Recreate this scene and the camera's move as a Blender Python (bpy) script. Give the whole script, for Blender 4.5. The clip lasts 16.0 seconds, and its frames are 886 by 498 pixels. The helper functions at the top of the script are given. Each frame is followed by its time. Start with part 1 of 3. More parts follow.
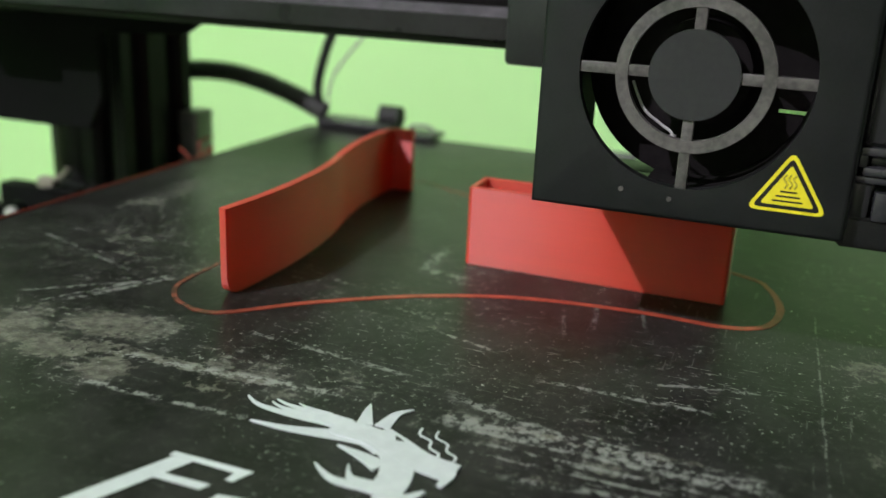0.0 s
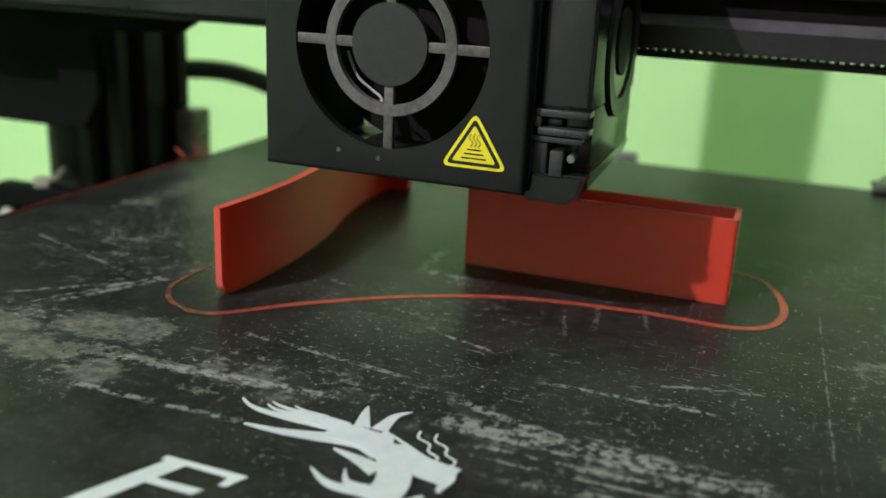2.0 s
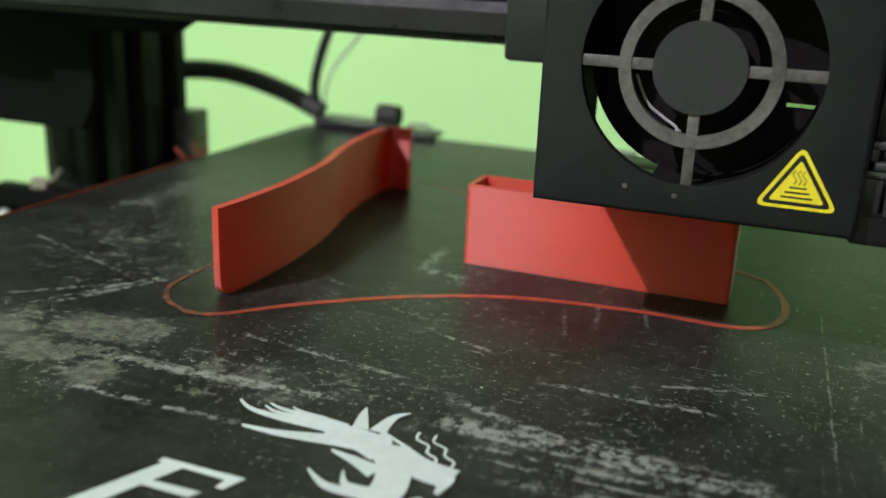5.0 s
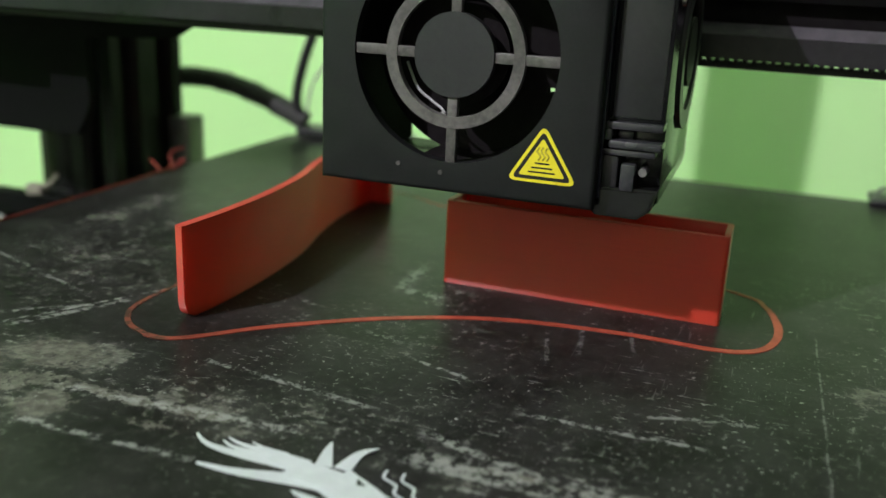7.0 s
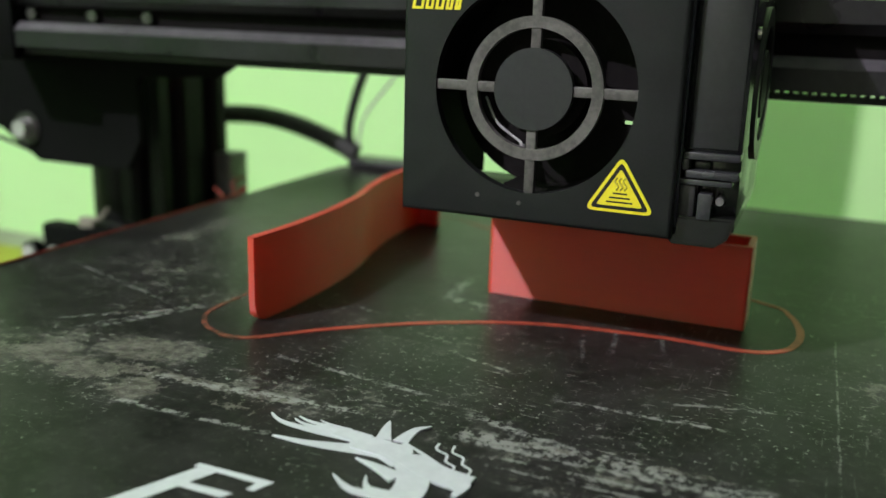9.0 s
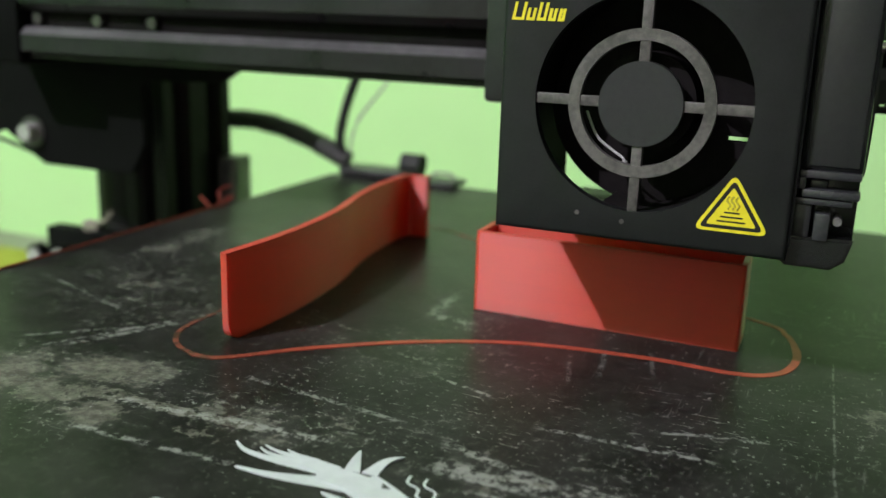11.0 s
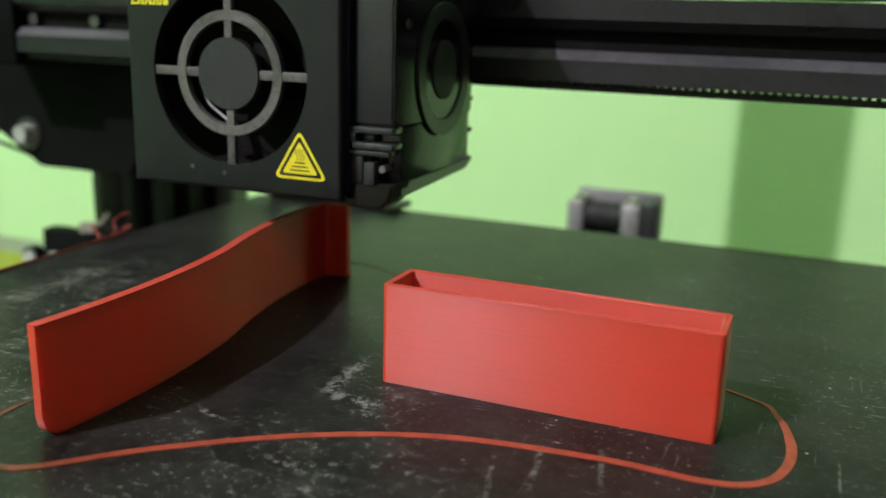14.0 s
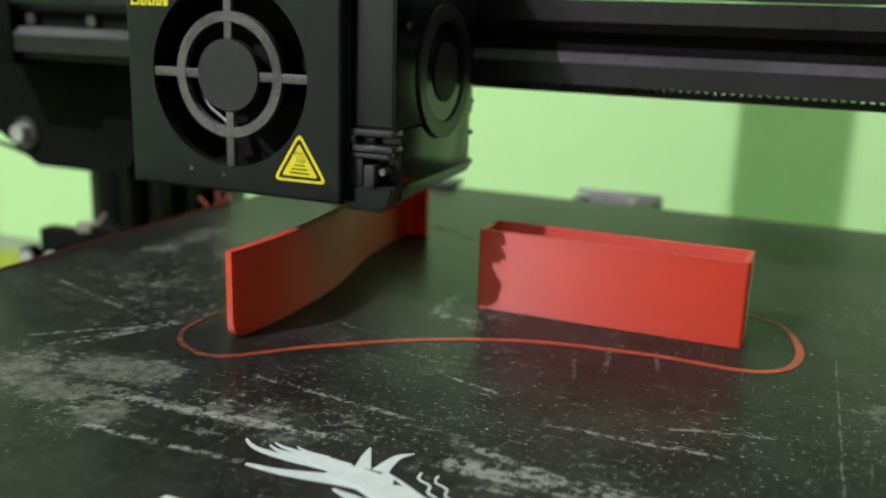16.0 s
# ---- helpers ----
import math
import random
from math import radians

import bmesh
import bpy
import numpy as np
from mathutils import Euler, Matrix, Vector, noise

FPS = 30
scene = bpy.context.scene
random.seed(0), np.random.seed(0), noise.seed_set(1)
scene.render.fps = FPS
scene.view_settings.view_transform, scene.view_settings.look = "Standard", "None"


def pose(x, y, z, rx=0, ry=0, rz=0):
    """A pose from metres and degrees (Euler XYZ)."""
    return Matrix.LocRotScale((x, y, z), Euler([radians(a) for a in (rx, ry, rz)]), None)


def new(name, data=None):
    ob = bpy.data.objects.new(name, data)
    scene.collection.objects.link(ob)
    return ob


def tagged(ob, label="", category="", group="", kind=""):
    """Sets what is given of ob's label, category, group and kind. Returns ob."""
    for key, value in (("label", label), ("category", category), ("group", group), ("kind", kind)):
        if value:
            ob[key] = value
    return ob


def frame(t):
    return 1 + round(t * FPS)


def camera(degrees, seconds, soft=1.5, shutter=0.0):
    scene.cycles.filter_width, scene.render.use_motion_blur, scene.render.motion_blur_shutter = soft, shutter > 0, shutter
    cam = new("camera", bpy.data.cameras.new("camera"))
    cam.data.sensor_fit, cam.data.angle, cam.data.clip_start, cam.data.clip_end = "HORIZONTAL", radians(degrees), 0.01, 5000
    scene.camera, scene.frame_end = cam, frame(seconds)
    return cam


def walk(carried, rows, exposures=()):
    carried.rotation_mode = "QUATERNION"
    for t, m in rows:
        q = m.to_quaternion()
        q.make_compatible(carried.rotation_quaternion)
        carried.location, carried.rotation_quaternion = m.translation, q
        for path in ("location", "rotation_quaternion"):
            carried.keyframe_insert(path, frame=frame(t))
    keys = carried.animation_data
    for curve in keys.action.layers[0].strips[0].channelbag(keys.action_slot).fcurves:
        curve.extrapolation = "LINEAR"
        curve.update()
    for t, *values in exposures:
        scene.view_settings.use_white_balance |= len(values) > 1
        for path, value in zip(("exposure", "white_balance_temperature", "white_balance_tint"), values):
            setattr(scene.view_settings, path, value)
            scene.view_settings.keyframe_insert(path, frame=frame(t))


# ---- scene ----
# Lengths below are in millimetres and become metres through MM.
MM = 0.001


def view(x, y, z, yaw, pitch, roll):
    return pose(x * MM, y * MM, z * MM, 90 + pitch, 0, yaw) @ pose(0, 0, 0, 0, 0, roll)


# ---- camera ----
cam = camera(51.4, 16.0, soft=1.5)
CAMERA_ROWS = [
    (0.0, 74.7, -158.8, 69.3, 20.13, -17.70, 2.80),
    (0.5, 74.5, -159.5, 69.4, 20.04, -17.62, 2.74),
    (1.0, 75.1, -160.3, 70.2, 20.08, -17.60, 2.63),
    (1.5, 74.3, -159.3, 69.2, 20.12, -17.65, 2.62),
    (2.0, 73.7, -156.9, 67.9, 20.03, -17.59, 2.69),
    (2.5, 73.2, -156.8, 67.5, 19.97, -17.58, 2.69),
    (3.0, 73.5, -156.4, 67.7, 20.05, -17.64, 2.66),
    (3.5, 73.9, -155.6, 67.8, 20.17, -17.72, 2.51),
    (4.0, 73.9, -155.2, 68.0, 20.17, -17.66, 2.59),
    (4.2, 74.1, -155.0, 68.0, 20.18, -17.68, 2.46),
    (6.3, 73.3, -154.7, 66.9, 20.08, -17.41, 2.64),
    (6.5, 73.6, -155.5, 67.3, 20.08, -17.39, 2.65),
    (7.0, 73.8, -155.8, 67.5, 19.79, -17.19, 2.62),
    (7.5, 74.5, -157.4, 67.7, 19.44, -16.33, 2.56),
    (8.0, 77.3, -161.0, 66.3, 20.28, -15.24, 2.16),
    (8.5, 80.3, -162.6, 67.6, 22.12, -14.76, 1.76),
    (9.0, 80.2, -163.0, 66.5, 22.68, -14.78, 1.72),
    (9.2, 80.3, -162.6, 65.7, 22.78, -14.43, 1.75),
    (11.3, 81.3, -163.8, 67.6, 22.96, -14.61, 1.87),
    (11.5, 81.3, -163.2, 67.7, 22.88, -14.57, 1.73),
    (12.0, 80.8, -162.2, 67.1, 22.81, -14.57, 1.72),
    (12.5, 80.7, -162.2, 67.3, 22.78, -14.59, 1.70),
    (13.0, 80.6, -162.6, 67.7, 22.73, -14.55, 1.64),
    (13.5, 79.1, -163.3, 67.3, 22.47, -14.46, 1.62),
    (14.0, 78.2, -164.9, 66.0, 22.30, -14.41, 1.63),
    (14.5, 78.2, -165.1, 65.6, 22.27, -14.37, 1.73),
    (15.0, 77.6, -165.8, 65.2, 22.06, -14.30, 1.88),
    (15.5, 78.2, -165.0, 66.2, 22.17, -14.40, 1.78),
    (16.0, 78.8, -163.5, 66.6, 22.35, -14.47, 1.85),

]
walk(cam, [(row[0], view(*row[1:])) for row in CAMERA_ROWS])
cam.data.dof.use_dof = True
cam.data.dof.focus_distance = 0.163
cam.data.dof.aperture_fstop = 15.0

# ---- light: one warm-white ceiling bulb and dim room light ----
LAMP = (-1.23, -1.93, 1.98)
bulb_data = bpy.data.lights.new("ceiling_bulb_light", "POINT")
bulb_data.energy = 280.0
bulb_data.shadow_soft_size = 0.022
bulb_data.color = (1.03, 0.955, 1.11)
bulb_light = new("ceiling_bulb_light", bulb_data)
bulb_light.location = LAMP
world = bpy.data.worlds.new("world")
scene.world = world
world.use_nodes = True
world.node_tree.nodes["Background"].inputs[0].default_value = (0.8, 0.9, 1.0, 1)
world.node_tree.nodes["Background"].inputs[1].default_value = 0.02
scene.view_settings.exposure = 0.0


# ---- materials ----
class Nodes:
    """A small builder for node materials."""

    def __init__(self, name):
        self.mat = bpy.data.materials.new(name)
        self.mat.use_nodes = True
        self.tree = self.mat.node_tree
        self.bsdf = self.tree.nodes["Principled BSDF"]
        self.coord = self.add("ShaderNodeTexCoord").outputs["Object"]

    def add(self, kind, **values):
        node = self.tree.nodes.new(kind)
        for key, value in values.items():
            node.inputs[key].default_value = value
        return node

    def link(self, a, b):
        self.tree.links.new(a, b)

    def mapped(self, scale=(1, 1, 1), turn=0.0):
        node = self.add("ShaderNodeMapping", Scale=scale, Rotation=(0, 0, radians(turn)))
        self.link(self.coord, node.inputs["Vector"])
        return node.outputs[0]

    def noise(self, scale, detail=4.0, rough=0.6, vector=None):
        node = self.add("ShaderNodeTexNoise", Scale=scale, Detail=detail, Roughness=rough)
        self.link(vector or self.coord, node.inputs["Vector"])
        return node.outputs["Fac"]

    def ramp(self, fac, low, high, a=0.0, b=1.0):
        node = self.add("ShaderNodeMapRange")
        node.interpolation_type = "SMOOTHSTEP"
        for key, value in (("From Min", low), ("From Max", high), ("To Min", a), ("To Max", b)):
            node.inputs[key].default_value = value
        self.link(fac, node.inputs["Value"])
        return node.outputs["Result"]

    def math(self, op, a, b):
        node = self.tree.nodes.new("ShaderNodeMath")
        node.operation = op
        for i, v in enumerate((a, b)):
            if isinstance(v, (int, float)):
                node.inputs[i].default_value = v
            else:
                self.link(v, node.inputs[i])
        return node.outputs[0]

    def mix(self, fac, a, b):
        node = self.tree.nodes.new("ShaderNodeMix")
        node.data_type = "RGBA"
        self.link(fac, node.inputs[0])
        for i, v in ((6, a), (7, b)):
            if isinstance(v, tuple):
                node.inputs[i].default_value = (*v, 1)
            else:
                self.link(v, node.inputs[i])
        return node.outputs[2]

    def bump(self, height, strength, distance):
        node = self.add("ShaderNodeBump", Strength=strength, Distance=distance)
        self.link(height, node.inputs["Height"])
        self.link(node.outputs[0], self.bsdf.inputs["Normal"])

    def set(self, **values):
        for key, value in values.items():
            self.bsdf.inputs[key.replace("_", " ")].default_value = (*value, 1) if isinstance(value, tuple) and "Color" in key else value

    def drive(self, socket, output):
        self.link(output, self.bsdf.inputs[socket])


def grainy(name, dark, light, rough=0.5, metal=0.0, scale=300.0, bump=0.15, spread=0.1, gloss=0.5):
    """A plain surface with fine grain, larger blotches, uneven gloss and slight relief."""
    n = Nodes(name)
    fine, broad = n.noise(scale, 5), n.noise(scale / 14, 3)
    n.drive("Base Color", n.mix(n.ramp(n.math("MULTIPLY", n.math("ADD", fine, broad), 0.5), 0.35, 0.65), dark, light))
    n.drive("Roughness", n.ramp(broad, 0.3, 0.7, rough - spread, rough + spread))
    n.set(Metallic=metal, Specular_IOR_Level=gloss)
    n.bump(fine, bump, 0.0002)
    return n.mat


# chalky scores on the sheet: from, to, half width, strength (mm)
SCORES = ((-30, -49.6, 4, -49.0, 0.7, 0.9), (-30, -38.5, 12, -36.0, 1.2, 1.0), (-59, -25, -40, 9, 0.5, 0.9), (-55, -22, -44, -2, 0.8, 0.8), (-66, -22, -47, -6, 0.6, 0.7),
          (31, -35, 80, -35.5, 2.2, 0.9), (30, -28, 52, -34, 0.9, 0.9), (42, -15.8, 70, -15, 0.6, 0.9), (19, -3.6, 30, -7.4, 0.5, 0.9), (6, 4, 15, 2.2, 0.7, 0.8),
          (-14, 14, -8, 11.8, 0.5, 0.8))
SCORES_MORE = ((86.4, 40, 88.2, -40, 0.2, 0.5), (43, 25, 45, 12, 0.5, 0.45), (37, 20, 40.5, 6, 0.4, 0.45), (52, 28, 54, 18, 0.4, 0.45), (1, 46, 2, 29, 1.6, 0.7), (2, 29, 13, 28, 1.6, 0.7),
               (45, -48, 84, -43, 0.7, 0.7), (33, -37.2, 79, -37.8, 0.5, 0.9), (40, -40.4, 75, -40.2, 0.4, 0.8), (34, -43.6, 70, -43.0, 0.35, 0.8), (44, -32.4, 74, -33.4, 0.4, 0.8), (60, -8, 80, -3, 0.5, 0.8), (-90, 10, -52, -4, 0.6, 0.6), (-14, -20, 20, -24, 0.6, 0.8))


def bed_material():
    """Dark printing sheet, rubbed and scratched, with chalky patches of old glue."""
    n = Nodes("worn_build_sheet")
    sep = n.tree.nodes.new("ShaderNodeSeparateXYZ")
    n.link(n.coord, sep.inputs[0])
    x, y = n.math("MULTIPLY", sep.outputs[0], 1000.0), n.math("MULTIPLY", sep.outputs[1], 1000.0)
    grit = n.noise(520, 9, 0.74)
    clump = n.noise(95, 8, 0.68)
    wob = n.math("MULTIPLY", n.math("SUBTRACT", n.noise(70, 5), 0.5), 5.0)

    def spot(px, py, rx, ry):
        dx = n.math("POWER", n.math("DIVIDE", n.math("SUBTRACT", x, px), rx), 2.0)
        dy = n.math("POWER", n.math("DIVIDE", n.math("SUBTRACT", y, py), ry), 2.0)
        return n.ramp(n.math("ADD", dx, dy), 0.0, 1.0, 1.0, 0.0)

    def score(x0, y0, x1, y1, half, strength):
        length = math.hypot(x1 - x0, y1 - y0)
        c, si = (x1 - x0) / length, (y1 - y0) / length
        dx, dy = n.math("SUBTRACT", x, x0), n.math("SUBTRACT", y, y0)
        u = n.math("ADD", n.math("MULTIPLY", dx, c), n.math("MULTIPLY", dy, si))
        v = n.math("SUBTRACT", n.math("MULTIPLY", dy, c), n.math("MULTIPLY", dx, si))
        v = n.math("ADD", v, n.math("MULTIPLY", wob, 0.25 + 0.15 * half))
        across = n.ramp(n.math("ABSOLUTE", v, 0), half * 0.3, half * 1.6, strength, 0.0)
        ends = n.math("MULTIPLY", n.ramp(u, -2, 2), n.ramp(u, length - 2, length + 2, 1.0, 0.0))
        return n.math("MULTIPLY", across, ends)

    # base tone, fine speckle
    base = n.mix(n.ramp(n.noise(55, 7, 0.7), 0.34, 0.68), (0.0085, 0.0084, 0.0078), (0.027, 0.0262, 0.0248))
    base = n.mix(n.ramp(grit, 0.48, 0.70, 0.0, 0.7), base, (0.056, 0.052, 0.050))
    # rubbed patches with ragged edges
    wear = n.math("MULTIPLY", spot(-50, -36, 26, 20), 0.85)
    for px, py, rx, ry, k in ((-34, -27, 16, 13, 0.78), (-30, -46, 12, 9, 0.85), (-72, -40, 26, 16, 0.8), (0, -34, 34, 12, 0.72), (50, -36, 52, 12, 0.54), (100, 15, 18, 42, 0.68), (108, 70, 26, 50, 0.5), (-82, 55, 24, 46, 0.6), (-70, 22, 26, 22, 0.62), (-62, 2, 40, 26, 0.5), (30, -26, 70, 16, 0.42), (12, 32, 16, 22, 0.5), (10, 8, 40, 20, 0.5), (62, -10, 46, 22, 0.3), (90, -40, 40, 30, 0.3)):
        wear = n.math("MAXIMUM", wear, n.math("MULTIPLY", spot(px, py, rx, ry), k))
    streak = n.noise(1.0, 7, 0.7, n.mapped((70, 620, 1), 3))
    ragged = n.math("ADD", n.math("MULTIPLY", clump, 0.46), n.math("ADD", n.math("MULTIPLY", grit, 0.30), n.math("MULTIPLY", streak, 0.24)))
    level = n.math("ADD", n.math("MULTIPLY", wear, 0.22), n.math("SUBTRACT", ragged, n.ramp(x, 50.0, 92.0, 0.0, 0.05)))
    worn = n.ramp(level, 0.66, 0.69)
    haze = n.ramp(level, 0.57, 0.72, 0.0, 0.4)
    chalk = n.mix(n.ramp(grit, 0.35, 0.65), (0.075, 0.074, 0.062), (0.16, 0.158, 0.135))
    col = n.mix(haze, base, (0.09, 0.09, 0.08))
    col = n.mix(n.math("MULTIPLY", worn, 0.9), col, chalk)
    flakes = n.math("MULTIPLY", n.ramp(grit, 0.575, 0.615), n.ramp(n.math("ADD", wear, n.math("MULTIPLY", n.math("SUBTRACT", clump, 0.5), 1.6)), 0.25, 0.6))
    col = n.mix(n.math("MULTIPLY", flakes, 0.85), col, (0.21, 0.21, 0.19))
    # solid crusts of old glue with crisp broken edges
    crust = spot(-38, -29.5, 12, 9)
    for px, py, rx, ry, k in ((-44, -41, 20, 7.5, 1.0), (-34, -38, 12, 5, 0.95), (-27, -44, 9, 8, 0.9), (-58, -38, 22, 8, 0.9), (-18, -37.5, 13, 2.6, 1.1), (-5, -37.2, 13, 2.2, 1.1), (-9, -42, 14, 5, 0.62),
                              (97, 14, 9, 17, 0.66), (95, -24, 6, 12, 0.6), (46, -34.2, 26, 2.2, 0.74), (66, -33, 14, 2.2, 0.8), (45, -46.4, 14, 1.6, 0.8)):
        crust = n.math("MAXIMUM", crust, n.math("MULTIPLY", spot(px, py, rx, ry), k))
    edge = n.math("ADD", n.math("MULTIPLY", crust, 0.36), n.math("ADD", n.math("MULTIPLY", clump, 0.55), n.math("ADD", n.math("MULTIPLY", n.noise(240, 6, 0.72), 0.7), n.math("MULTIPLY", grit, 0.5))))
    solid = n.ramp(edge, 1.12, 1.17, 0.0, 0.88)
    col = n.mix(solid, col, n.mix(n.ramp(n.noise(300, 6, 0.7), 0.38, 0.64), (0.070, 0.067, 0.056), (0.175, 0.167, 0.142)))
    # loose specks of dust
    cell = n.add("ShaderNodeTexVoronoi", Scale=330.0)
    n.link(n.coord, cell.inputs["Vector"])
    pick = n.tree.nodes.new("ShaderNodeSeparateColor")
    n.link(cell.outputs["Color"], pick.inputs[0])
    size = n.ramp(pick.outputs[0], 0.78, 1.0, 0.0, 0.13)
    speck = n.ramp(n.math("SUBTRACT", size, cell.outputs["Distance"]), 0.0, 0.03)
    col = n.mix(n.math("MULTIPLY", speck, n.math("MULTIPLY", n.ramp(grit, 0.42, 0.56), n.ramp(pick.outputs[1], 0.0, 1.0, 0.2, 0.95))), col, (0.50, 0.51, 0.49))
    # scores and scratches
    lines = n.math("MULTIPLY", n.ramp(n.noise(1.0, 4, 0.6, n.mapped((130, 1250, 1), 4)), 0.625, 0.66), n.ramp(n.noise(24, 5), 0.45, 0.6))
    lines = n.math("MULTIPLY", lines, n.ramp(grit, 0.42, 0.55))
    ticks = n.math("MULTIPLY", n.ramp(n.noise(1.0, 4, 0.6, n.mapped((1100, 70, 1), -4)), 0.645, 0.68), n.ramp(x, 10.0, 80.0, 0.0, 0.6))
    dots = n.math("MULTIPLY", n.ramp(n.noise(900, 3, 0.6), 0.635, 0.655), n.ramp(n.noise(20, 5, 0.65), 0.42, 0.60))
    marks = n.math("MAXIMUM", n.math("MAXIMUM", lines, n.math("MULTIPLY", ticks, 0.45)), n.math("MULTIPLY", dots, n.ramp(grit, 0.3, 0.6, 0.2, 1.0)))
    chips = n.ramp(n.math("ADD", n.math("MULTIPLY", grit, 0.7), n.math("MULTIPLY", clump, 0.3)), 0.475, 0.54)
    for s in SCORES + SCORES_MORE:
        marks = n.math("MAXIMUM", marks, n.math("MULTIPLY", score(*s), chips))
    col = n.mix(n.math("MULTIPLY", marks, 0.85), col, (0.30, 0.305, 0.285))
    n.drive("Base Color", col)
    n.drive("Roughness", n.ramp(n.math("ADD", grit, worn), 0.4, 1.3, 0.30, 0.72))
    n.set(Specular_IOR_Level=0.10)
    n.bump(n.math("ADD", grit, n.math("MULTIPLY", worn, 0.4)), 0.10, 0.0002)
    return n.mat


def plastic_print(name, base, deep, gloss=0.55, depth=0.55):
    """Printed red plastic: fine level layer lines, a little translucent."""
    n = Nodes(name)
    blotch = n.noise(45, 3, 0.5)
    layer = n.noise(1000, 3, 0.6, n.mapped((0.02, 0.02, 1.4)))
    beads = n.noise(1000, 2, 0.5, n.mapped((0.35, 0.35, 2.4)))
    n.drive("Base Color", n.mix(n.ramp(n.math("ADD", n.math("MULTIPLY", blotch, 0.6), n.math("MULTIPLY", layer, 0.4)), 0.2, 0.8), deep, base))
    n.drive("Roughness", n.ramp(layer, 0.2, 0.8, 0.46, 0.54))
    # the ridges of the layers spread the gloss upward and downward
    tangent = n.tree.nodes.new("ShaderNodeTangent")
    tangent.direction_type, tangent.axis = "RADIAL", "Z"
    n.drive("Tangent", tangent.outputs[0])
    n.set(Specular_IOR_Level=gloss, Anisotropic=0.92, Anisotropic_Rotation=0.25)
    n.set(Subsurface_Weight=depth, Subsurface_Radius=(1.0, 0.05, 0.03), Subsurface_Scale=0.0042)
    n.bump(n.math("ADD", layer, n.math("MULTIPLY", beads, 0.7)), 0.3, 0.00013)
    return n.mat


def thin_line():
    """A single laid line of plastic, thin and rubbed away towards one end."""
    n = Nodes("thin_red_plastic")
    sep = n.tree.nodes.new("ShaderNodeSeparateXYZ")
    n.link(n.coord, sep.inputs[0])
    along = n.math("ADD", n.math("MULTIPLY", sep.outputs[0], 1000.0), n.math("MULTIPLY", n.noise(180, 5), 14.0))
    fresh = n.mix(n.ramp(n.noise(320, 4), 0.35, 0.65), (0.32, 0.055, 0.032), (0.43, 0.076, 0.045))
    rubbed = n.mix(n.ramp(n.noise(420, 5), 0.42, 0.6), (0.06, 0.026, 0.018), (0.20, 0.05, 0.034))
    n.drive("Base Color", n.mix(n.ramp(along, -24.0, -2.0), rubbed, fresh))
    n.set(Roughness=0.45, Specular_IOR_Level=0.25)
    n.bump(n.noise(600, 3), 0.2, 0.0001)
    return n.mat


def wall_paint():
    n = Nodes("green_wall_paint")
    broad, fine = n.noise(2.2, 4), n.noise(60, 5)
    n.drive("Base Color", n.mix(n.ramp(n.math("ADD", n.math("MULTIPLY", broad, 0.7), n.math("MULTIPLY", fine, 0.3)), 0.3, 0.7), (0.565, 0.915, 0.40), (0.60, 0.95, 0.43)))
    n.drive("Roughness", n.ramp(broad, 0.3, 0.7, 0.42, 0.55))
    n.bump(fine, 0.12, 0.001)
    return n.mat


SHEET = bed_material()
RED = plastic_print("red_printed_plastic", (0.69, 0.060, 0.029), (0.61, 0.050, 0.024), 0.72)
DULL_RED = plastic_print("dusty_red_string", (0.28, 0.050, 0.038), (0.18, 0.036, 0.030), 0.15, 0.0)
RIM_RED = plastic_print("red_printed_top", (0.64, 0.072, 0.052), (0.58, 0.062, 0.045), 0.3, 0.0)
THIN_RED = thin_line()
WALL = wall_paint()
GLOSSY_BLACK = grainy("glossy_black_plastic", (0.006, 0.0065, 0.007), (0.009, 0.0095, 0.010), 0.17, 0.0, 900, 0.04, 0.03, 0.45)
# black plastic greyed to hold the lamp's highlights on the latch
LATCH_HIGHLIGHT = grainy("highlit_black_plastic", (0.030, 0.031, 0.033), (0.046, 0.047, 0.050), 0.30, 0.0, 700, 0.1)
BLACK_PLASTIC = grainy("black_moulded_plastic", (0.017, 0.018, 0.018), (0.024, 0.025, 0.025), 0.38, 0.0, 900, 0.10, 0.06)
SHROUD_BLACK = grainy("black_powder_coated_steel", (0.0085, 0.0095, 0.0095), (0.0125, 0.0135, 0.0135), 0.46, 0.0, 1600, 0.12, 0.05, 0.32)
# near-black for inner parts, with the shade in there put into the colour
DARK_INSIDE = grainy("shaded_inside_black", (0.007, 0.006, 0.006), (0.012, 0.0105, 0.0105), 0.85, 0.0, 400, 0.15, 0.1, 0.1)
DUSTY = grainy("dusty_grey_plastic", (0.055, 0.052, 0.049), (0.125, 0.116, 0.107), 0.5, 0.0, 800, 0.2)
HUB = grainy("dusty_black_hub", (0.010, 0.011, 0.011), (0.018, 0.019, 0.018), 0.6, 0.0, 700, 0.15)
ANODISED = grainy("black_anodised_aluminium", (0.017, 0.016, 0.018), (0.026, 0.025, 0.028), 0.36, 0.3, 500, 0.08)
ALLOY = grainy("brushed_aluminium", (0.42, 0.42, 0.41), (0.55, 0.55, 0.53), 0.38, 0.9, 300)
WORN_ALLOY = grainy("worn_grey_alloy", (0.26, 0.25, 0.24), (0.38, 0.37, 0.36), 0.45, 0.6, 300)
PLATE_BLACK = grainy("matt_black_steel", (0.0035, 0.004, 0.0035), (0.006, 0.0065, 0.006), 0.7, 0.0, 700, 0.1, 0.1, 0.05)
